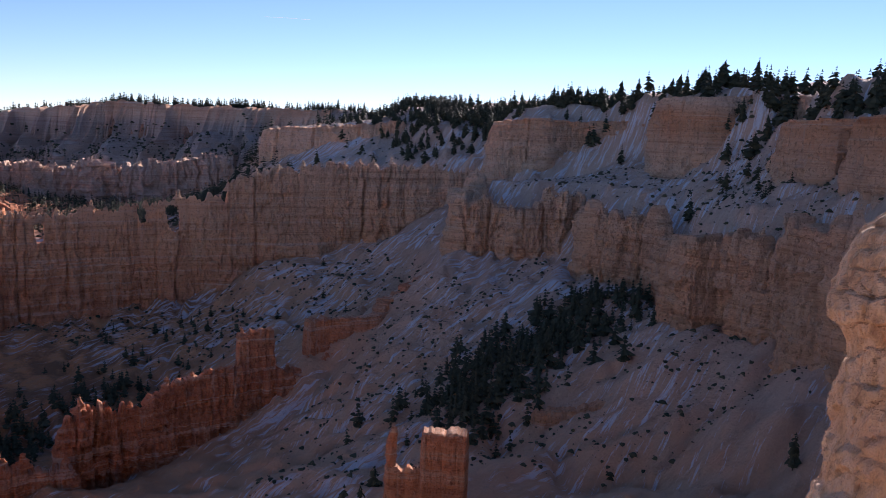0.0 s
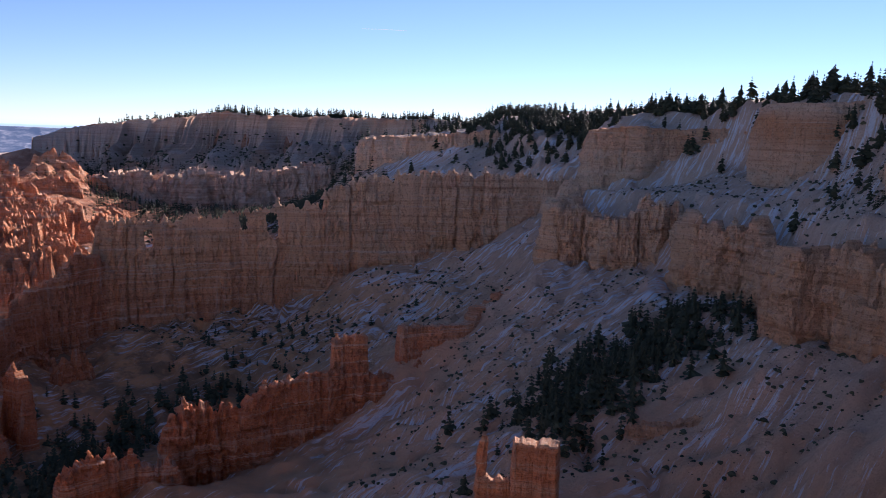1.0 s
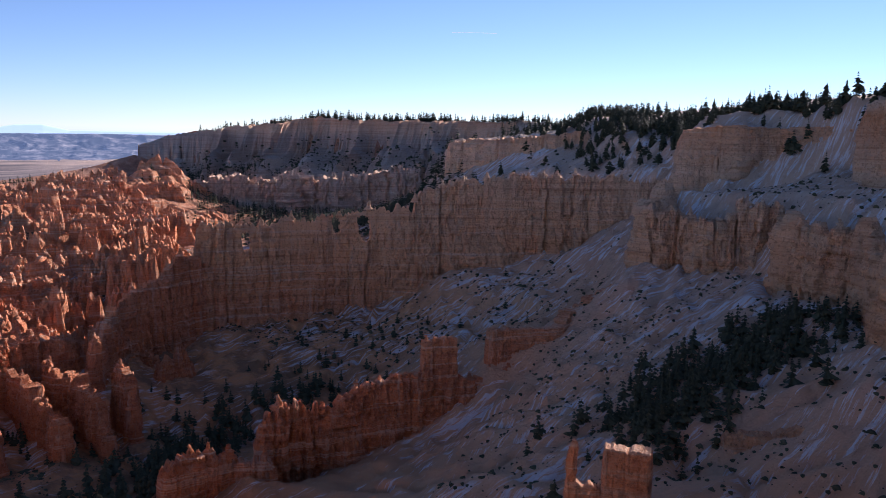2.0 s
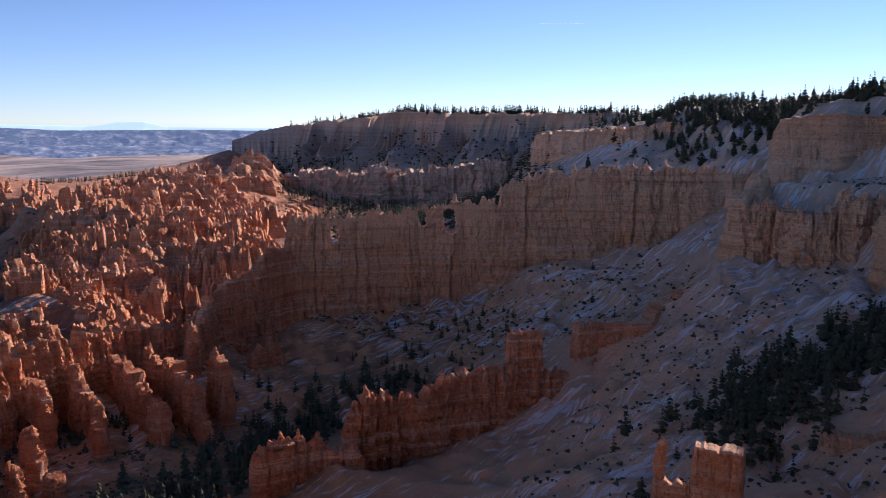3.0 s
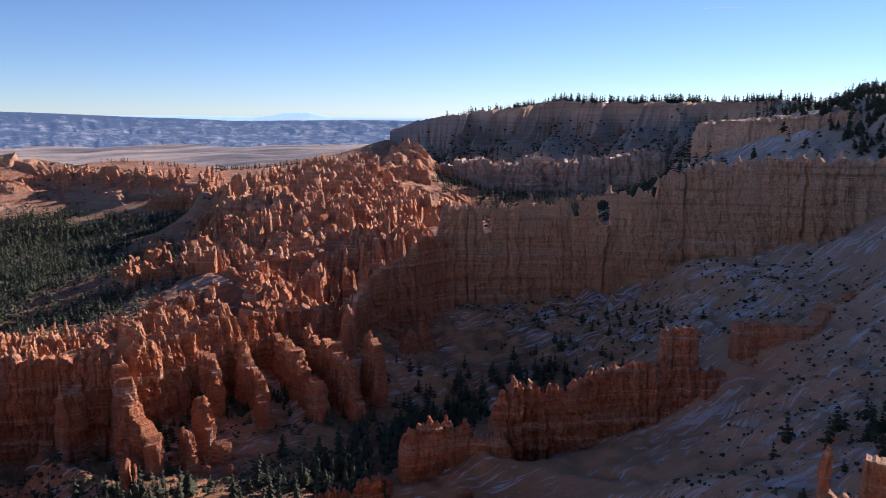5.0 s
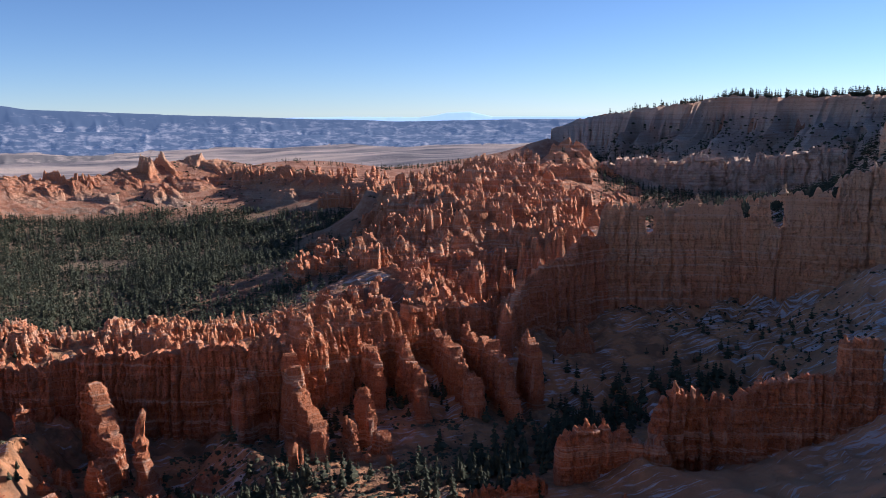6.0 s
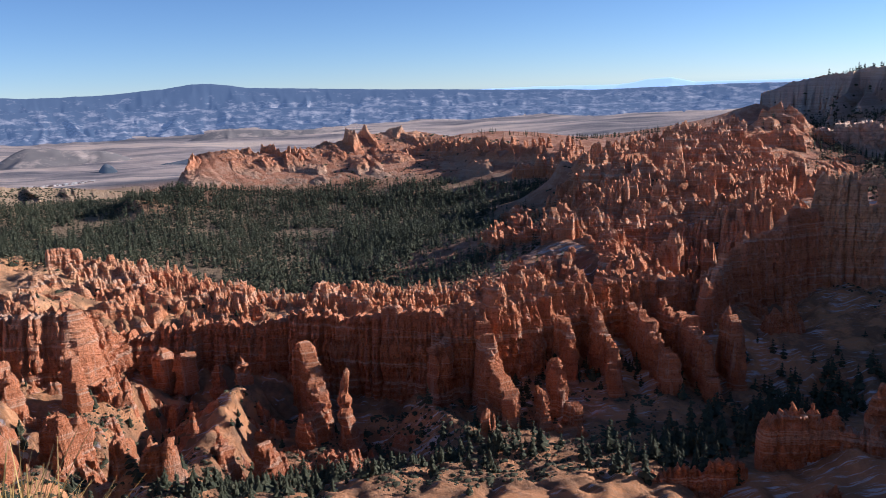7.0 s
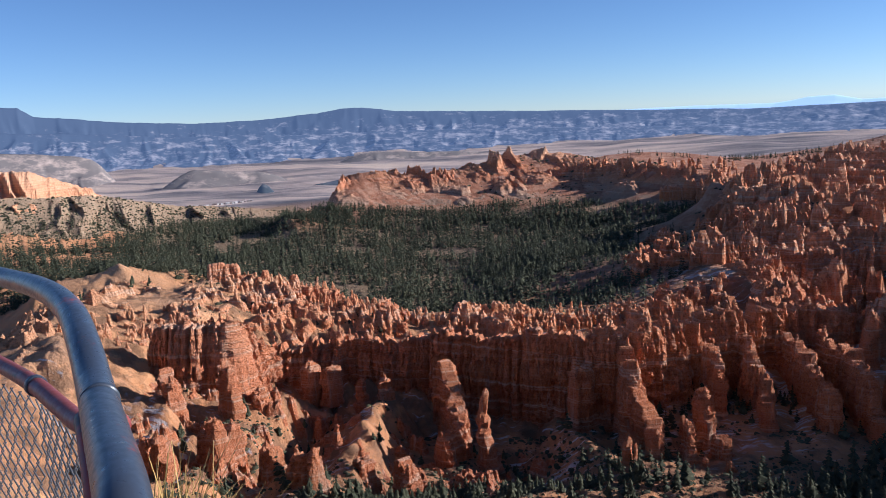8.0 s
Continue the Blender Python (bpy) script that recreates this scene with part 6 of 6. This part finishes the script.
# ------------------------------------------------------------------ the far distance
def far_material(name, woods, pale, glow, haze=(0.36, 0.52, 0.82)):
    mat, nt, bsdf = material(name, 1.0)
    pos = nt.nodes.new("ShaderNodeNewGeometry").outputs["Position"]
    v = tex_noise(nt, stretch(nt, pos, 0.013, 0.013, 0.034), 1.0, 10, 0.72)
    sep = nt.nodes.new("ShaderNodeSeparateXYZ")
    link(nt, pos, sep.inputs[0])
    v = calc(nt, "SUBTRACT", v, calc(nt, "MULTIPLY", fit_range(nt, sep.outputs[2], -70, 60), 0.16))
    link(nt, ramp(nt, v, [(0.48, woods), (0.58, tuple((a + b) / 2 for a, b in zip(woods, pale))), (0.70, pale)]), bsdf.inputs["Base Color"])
    # air haze is put in as an even emission over the hills
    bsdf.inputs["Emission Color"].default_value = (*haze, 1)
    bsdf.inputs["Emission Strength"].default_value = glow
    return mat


def far_range(name, line, foot, depth, mat, label, seed, rough=0.35, rows=26, taper=0.0):
    """A range of far hills along its crest (x, y, top): spurs and gullies down to a foot on the near side."""
    P = np.array(line, float)
    seg = np.r_[0, np.cumsum(np.hypot(*np.diff(P[:, :2], axis=0).T))]
    n = int(seg[-1] / 6)
    s = np.linspace(0, seg[-1], n)
    x, y, top = (np.interp(s, seg, P[:, i]) for i in range(3))
    top = top + 5 * rough * fbm(s / 60, 0.2, seed=seed, octaves=3)
    if taper:
        end = np.clip(np.minimum(s, seg[-1] - s) / taper, 0, 1)
        top = foot - 20 + (top - foot + 20) * (end * end * (3 - 2 * end))
    d = np.hypot(x, y)
    ux, uy = -x / d, -y / d
    f = np.linspace(-0.5, 1, rows)[None, :]
    spur = ridged(s[:, None] / 150 + 0.5 * fbm(s[:, None] / 90, f * 2, seed=seed + 1, octaves=2), f * 1.6, seed=seed + 2, octaves=3)
    fall = np.clip(np.abs(f) ** 0.62 + rough * 0.8 * (0.66 - spur) * np.clip(4 * np.abs(f) * (1.1 - np.abs(f)), 0, 1), 0, 1.05)
    Z = top[:, None] + (foot - 20 - top[:, None]) * fall
    X, Y = x[:, None] + ux[:, None] * depth * f, y[:, None] + uy[:, None] * depth * f
    ob = new(name, mesh_np(name, np.stack([X, Y, Z], -1).reshape(-1, 3), grid_quads(n, rows), mat))
    return tagged(ob, label, "mountains", "far ranges", "structure")


# painted haze: stronger glow and bluer base colours with distance
M_FAR = far_material("far_hazed_hills", (0.030, 0.040, 0.055), (0.38, 0.34, 0.33), 0.18, (0.30, 0.44, 0.74))
M_FARTHER = far_material("farthest_hazed_hills", (0.16, 0.22, 0.32), (0.22, 0.27, 0.34), 0.62, (0.50, 0.68, 0.95))
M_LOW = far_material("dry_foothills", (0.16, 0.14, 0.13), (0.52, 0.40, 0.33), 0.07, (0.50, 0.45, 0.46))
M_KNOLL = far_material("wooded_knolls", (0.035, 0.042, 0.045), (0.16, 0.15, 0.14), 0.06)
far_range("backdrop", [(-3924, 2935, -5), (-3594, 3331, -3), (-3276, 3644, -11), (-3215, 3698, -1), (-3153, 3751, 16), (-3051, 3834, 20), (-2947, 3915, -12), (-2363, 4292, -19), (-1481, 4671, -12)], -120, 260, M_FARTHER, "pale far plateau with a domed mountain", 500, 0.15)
far_range("backdrop", [(-4729, -821, 189), (-4792, -272, 218), (-4798, -125, 190), (-4800, -49, 182), (-4800, 18, 133), (-4783, 399, 80), (-4733, 801, 47), (-4665, 1130, 49), (-4571, 1465, 72), (-4530, 1588, 94), (-4486, 1709, 94), (-4414, 1887, 62), (-4184, 2352, 32), (-3759, 2985, -5), (-3460, 3327, -23), (-3303, 3483, -35), (-2702, 3967, -30), (-2028, 4350, -43)], -120, 420, M_FAR, "long haze-blue plateau with forested slopes", 501, 0.32)
far_range("backdrop", [(-4383, -771, 99), (-4448, -131, 51), (-4406, 627, -18), (-4240, 1350, -48), (-4020, 1908, -56), (-3726, 2433, -75), (-3303, 2982, -105), (-2888, 3386, -113), (-2145, 3899, -110)], -160, 420, M_FAR, "broken haze-blue badlands below a plateau", 502, 0.45)
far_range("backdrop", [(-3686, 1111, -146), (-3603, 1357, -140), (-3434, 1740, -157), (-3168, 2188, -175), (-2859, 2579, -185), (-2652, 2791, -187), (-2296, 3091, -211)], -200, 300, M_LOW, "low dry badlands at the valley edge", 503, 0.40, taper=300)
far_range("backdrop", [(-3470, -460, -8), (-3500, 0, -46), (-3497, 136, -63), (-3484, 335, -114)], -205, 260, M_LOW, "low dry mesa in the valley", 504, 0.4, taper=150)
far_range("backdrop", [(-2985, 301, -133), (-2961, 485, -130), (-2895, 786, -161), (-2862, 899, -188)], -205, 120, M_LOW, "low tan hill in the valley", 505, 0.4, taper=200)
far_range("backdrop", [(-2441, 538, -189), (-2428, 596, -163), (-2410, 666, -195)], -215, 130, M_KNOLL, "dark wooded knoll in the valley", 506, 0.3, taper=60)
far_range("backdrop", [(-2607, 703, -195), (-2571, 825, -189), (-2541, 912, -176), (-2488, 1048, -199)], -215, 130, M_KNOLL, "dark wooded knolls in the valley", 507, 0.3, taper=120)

# a small town in the valley
HV = np.array([(-1, -0.7, 0), (1, -0.7, 0), (1, 0.7, 0), (-1, 0.7, 0), (-1, -0.7, 0.7), (1, -0.7, 0.7), (1, 0.7, 0.7), (-1, 0.7, 0.7), (-1, 0, 1.1), (1, 0, 1.1)])
HF = np.array([(0, 1, 5, 4), (1, 2, 6, 5), (2, 3, 7, 6), (3, 0, 4, 7), (4, 5, 9, 8), (6, 7, 8, 9), (5, 6, 9, 9), (7, 4, 8, 8)])
M_HOUSE, _nt, _b = material("painted_houses", 0.7)
link(_nt, ramp(_nt, _nt.nodes.new("ShaderNodeNewGeometry").outputs["Random Per Island"], [(0.0, (0.20, 0.14, 0.12)), (0.5, (0.45, 0.38, 0.34)), (1.0, (0.75, 0.73, 0.70))]), _b.inputs["Base Color"])
hx, hy = along([(-2131, 289, -152), (-2167, 377, -156), (-2197, 485, -164)], 110, 26, rng)
scatter("town", HV, HF, np.c_[hx, hy, ground_z(hx, hy)], rng.uniform(2.5, 5, 110), M_HOUSE, "small pale houses of a far valley town", "houses", seed=71)
# ------------------------------------------------------------------ at the overlook
# near crag beside the viewpoint
def crag(name, cx, cy, profile, label, seed, rings=130, seg=150):
    """A weathered boulder stack round an upright axis: profile of (height, radius), cracked into blocks."""
    P = np.array(profile)
    z = np.linspace(P[0, 0], P[-1, 0], rings)
    r = np.interp(z, P[:, 0], P[:, 1])
    a = np.linspace(0, 2 * np.pi, seg, endpoint=False)
    A, Z = np.meshgrid(a, z)
    ca, sa = np.cos(A), np.sin(A)
    lump = 0.20 * fbm(ca * 2.2, sa * 2.2, Z / 2.6, seed=seed, octaves=4)
    bed = Z / 1.5 + 1.0 * fbm(ca * 1.4, sa * 1.4, Z / 6, seed=seed + 1, octaves=2)
    block, edge = cells(bed, seed + 2)
    col, side = cells(A * 2.6 + 1.5 * block + 1.1 * fbm(Z / 2.4, ca, sa, seed=seed + 3, octaves=2), seed + 4)
    crack = np.clip(1 - side / 0.07, 0, 1) * 0.32 + np.clip(1 - edge / 0.07, 0, 1) * 0.22
    R = r[:, None] + np.minimum(r, 1)[:, None] * (lump + 0.50 * (block - 0.5) + 0.40 * (col - 0.5) - 0.8 * crack + 0.14 * fbm(ca * 11, sa * 11, Z * 2.2, seed=seed + 5, octaves=4))
    R = np.maximum(R, 0.02)
    V = np.stack([cx + R * ca, cy + R * sa, Z], -1).reshape(-1, 3)
    k = np.arange(rings * seg).reshape(rings, seg)
    n = np.roll(k, -1, 1)
    F = np.stack([k[:-1], n[:-1], n[1:], k[1:]], -1).reshape(-1, 4)
    return tagged(new(name, mesh_np(name, V, F, M_CRAG, False)), label, "rock", "near crags")


CRAG_X, CRAG_Y = 24.8, 41.1
crag("near_crag", CRAG_X, CRAG_Y, [(-14.0, 3.5), (-11.4, 3.5), (-10.2, 3.4), (-9.0, 3.4), (-8.0, 3.8), (-6.95, 4.15), (-5.7, 3.95), (-4.2, 3.6), (-3.0, 3.1), (-2.2, 2.4), (-1.6, 1.6), (-1.1, 0.7), (-0.9, 0.0)], "weathered tan limestone crag with an overhanging brow", 601)
crag("near_crag", CRAG_X - 0.1, CRAG_Y - 0.5, [(-42.0, 9.0), (-26.0, 6.0), (-20.0, 4.7), (-17.6, 4.35), (-15.6, 4.05), (-13.6, 3.8), (-12.6, 3.7), (-11.8, 3.7), (-11.4, 3.5), (-11.2, 0.0)], "cracked lower shelf under a tan crag", 602)


def tube(points, radius, seg=12, steps=8):
    """A round bar along a smooth line through the points."""
    P = [Vector(p) for p in points]
    P = [P[0] * 2 - P[1]] + P + [P[-1] * 2 - P[-2]]
    line = []
    for a, b, c, d in zip(P[:-3], P[1:-2], P[2:-1], P[3:]):
        for i in range(steps):
            t = i / steps
            line.append(0.5 * (2 * b + (c - a) * t + (2 * a - 5 * b + 4 * c - d) * t * t + (3 * b - a - 3 * c + d) * t ** 3))
    line.append(P[-2])
    bm = bmesh.new()
    rings = []
    up = Vector((0.2, 0.3, 1)).normalized()
    for i, p in enumerate(line):
        d = (line[min(i + 1, len(line) - 1)] - line[max(i - 1, 0)]).normalized()
        side = d.cross(up).normalized()
        other = side.cross(d)
        rings.append([bm.verts.new(p + radius * (math.cos(q) * side + math.sin(q) * other)) for q in (2 * math.pi * k / seg for k in range(seg))])
    for r0, r1 in zip(rings[:-1], rings[1:]):
        for k in range(seg):
            bm.faces.new((r0[k], r0[(k + 1) % seg], r1[(k + 1) % seg], r1[k]))
    bm.faces.new(rings[0][::-1])
    bm.faces.new(rings[-1])
    return bm


# railing at the overlook
railing = new("railing")
tagged(railing, "worn steel pipe railing with chain-link mesh at the overlook", "railing")
part("top_rail", tube([(-4.509, -0.787, 1.145), (-3.553, -0.386, 1.167), (-2.866, -0.140, 1.180), (-2.318, -0.022, 1.215), (-1.944, 0.028, 1.225), (-1.655, 0.041, 1.213), (-1.421, 0.045, 1.187), (-1.143, 0.043, 1.204), (-0.945, 0.042, 1.218), (-0.834, 0.039, 1.214), (-0.740, 0.037, 1.164), (-0.86, 0.16, 0.5), (-0.86, 0.16, -0.1)], 0.0300, 24), M_PIPE, railing, "dark blue-grey steel pipe, paint worn to red primer")
part("side_rail", tube([(-3.311, -0.515, 1.024), (-2.826, -0.294, 1.019), (-2.377, -0.144, 1.023), (-2.074, -0.063, 1.037), (-1.837, -0.010, 1.041), (-1.672, 0.026, 1.050), (-1.533, 0.082, 1.082)], 0.0205, 16), M_RAIL_RED, railing, "rusty red painted pipe")
part("post", tube([(-1.638, 0.029, 1.076), (-1.560, 0.028, 1.034), (-1.472, 0.027, 0.973), (-1.438, 0.018, 0.771), (-1.36, 0.27, -0.1)], 0.0205, 16), M_RAIL_RED, railing, "dark red upright pipe")
for q in (0.0, 0.012):
    part("weld", tube([(-2.064, -0.061, 1.038), (-2.048, -0.056, 1.037)], 0.0235 + q * 0.1, 16, 2), M_PIPE, railing, "weld ring round the pipe")
part("weld", tube([(-1.344, 0.046, 1.192), (-1.336, 0.046, 1.191)], 0.0306, 24, 2), M_PIPE, railing, "thin weld seam")


def chain_link(a, b, drop, pitch=0.056, wire=0.0022):
    """Woven wire between two upright lines at a and b."""
    a, b = Vector(a), Vector(b)
    along_ = (b - a)
    wide = along_.length
    u = along_.normalized()
    out = u.cross(Vector((0, 0, 1))).normalized()
    bm = bmesh.new()
    n = int(wide / (pitch / 2))
    for k in range(n):
        flip = 1 if k % 2 else -1
        rows = int(drop / (pitch / 2))
        last = None
        for j in range(rows + 1):
            x = (k + 0.5) * pitch / 2 + (pitch / 4 + 0.0016) * (1 if (j + (k % 2)) % 2 else -1)
            base = a + along_ * min(max(x / wide, 0), 1)
            p = base + Vector((0, 0, -j * pitch / 2 - 0.03)) + out * (0.0022 * flip * (1 if j % 2 else -1))
            ring = [bm.verts.new(p + out * wire * math.cos(q) + u * wire * math.sin(q)) for q in (0, 1.57, 3.14, 4.71)]
            if last:
                for c in range(4):
                    bm.faces.new((last[c], last[(c + 1) % 4], ring[(c + 1) % 4], ring[c]))
            last = ring
    return bm


part("mesh_panel", chain_link((-3.268, -0.497, 1.000), (-2.063, -0.061, 1.034), 1.5), M_WIRE, railing, "grey chain-link wire mesh")
part("mesh_panel", chain_link((-2.063, -0.061, 1.034), (-1.650, 0.023, 1.048), 1.3), M_WIRE, railing, "grey chain-link wire mesh")

# dry grass below the rail
def grass_tuft(x, y, tall, blades, seed, label):
    r = np.random.default_rng(seed)
    bm = bmesh.new()
    z0 = float(ground_z(x, y)) - 0.03
    for _ in range(blades):
        a, lean, l = r.uniform(0, 6.28), r.uniform(0.05, 0.45), tall * r.uniform(0.55, 1.1)
        bx, by = x + r.normal(0, 0.06), y + r.normal(0, 0.06)
        d, n = Vector((math.cos(a), math.sin(a), 0)), Vector((-math.sin(a), math.cos(a), 0))
        last = None
        for k in range(6):
            f = k / 5
            p = Vector((bx, by, z0)) + d * (lean * l * f ** 1.8) + Vector((0, 0, l * f * (1 - 0.12 * f * f)))
            w = 0.0046 * (1 - f) + 0.0009
            pair = (bm.verts.new(p - n * w), bm.verts.new(p + n * w), bm.verts.new(p + d * w * 0.8))
            if last:
                for c in range(3):
                    bm.faces.new((last[c], last[(c + 1) % 3], pair[(c + 1) % 3], pair[c]))
            last = pair
    me = bpy.data.meshes.new("dry_grass")
    bm.to_mesh(me)
    bm.free()
    me.materials.append(M_STRAW)
    return tagged(new("dry_grass", me), label, "grass", "grass tufts")


for (x, y, z), tall, n, seed in (((-2.462, 0.184, 0.388), 0.76, 200, 1), ((-2.582, 0.269, 0.307), 0.62, 90, 2), ((-2.215, 0.185, 0.456), 0.76, 130, 3), ((-2.311, 0.111, 0.413), 0.60, 90, 4)):
    grass_tuft(x, y, tall, n, seed, "dry straw-yellow grass tuft at the overlook edge")

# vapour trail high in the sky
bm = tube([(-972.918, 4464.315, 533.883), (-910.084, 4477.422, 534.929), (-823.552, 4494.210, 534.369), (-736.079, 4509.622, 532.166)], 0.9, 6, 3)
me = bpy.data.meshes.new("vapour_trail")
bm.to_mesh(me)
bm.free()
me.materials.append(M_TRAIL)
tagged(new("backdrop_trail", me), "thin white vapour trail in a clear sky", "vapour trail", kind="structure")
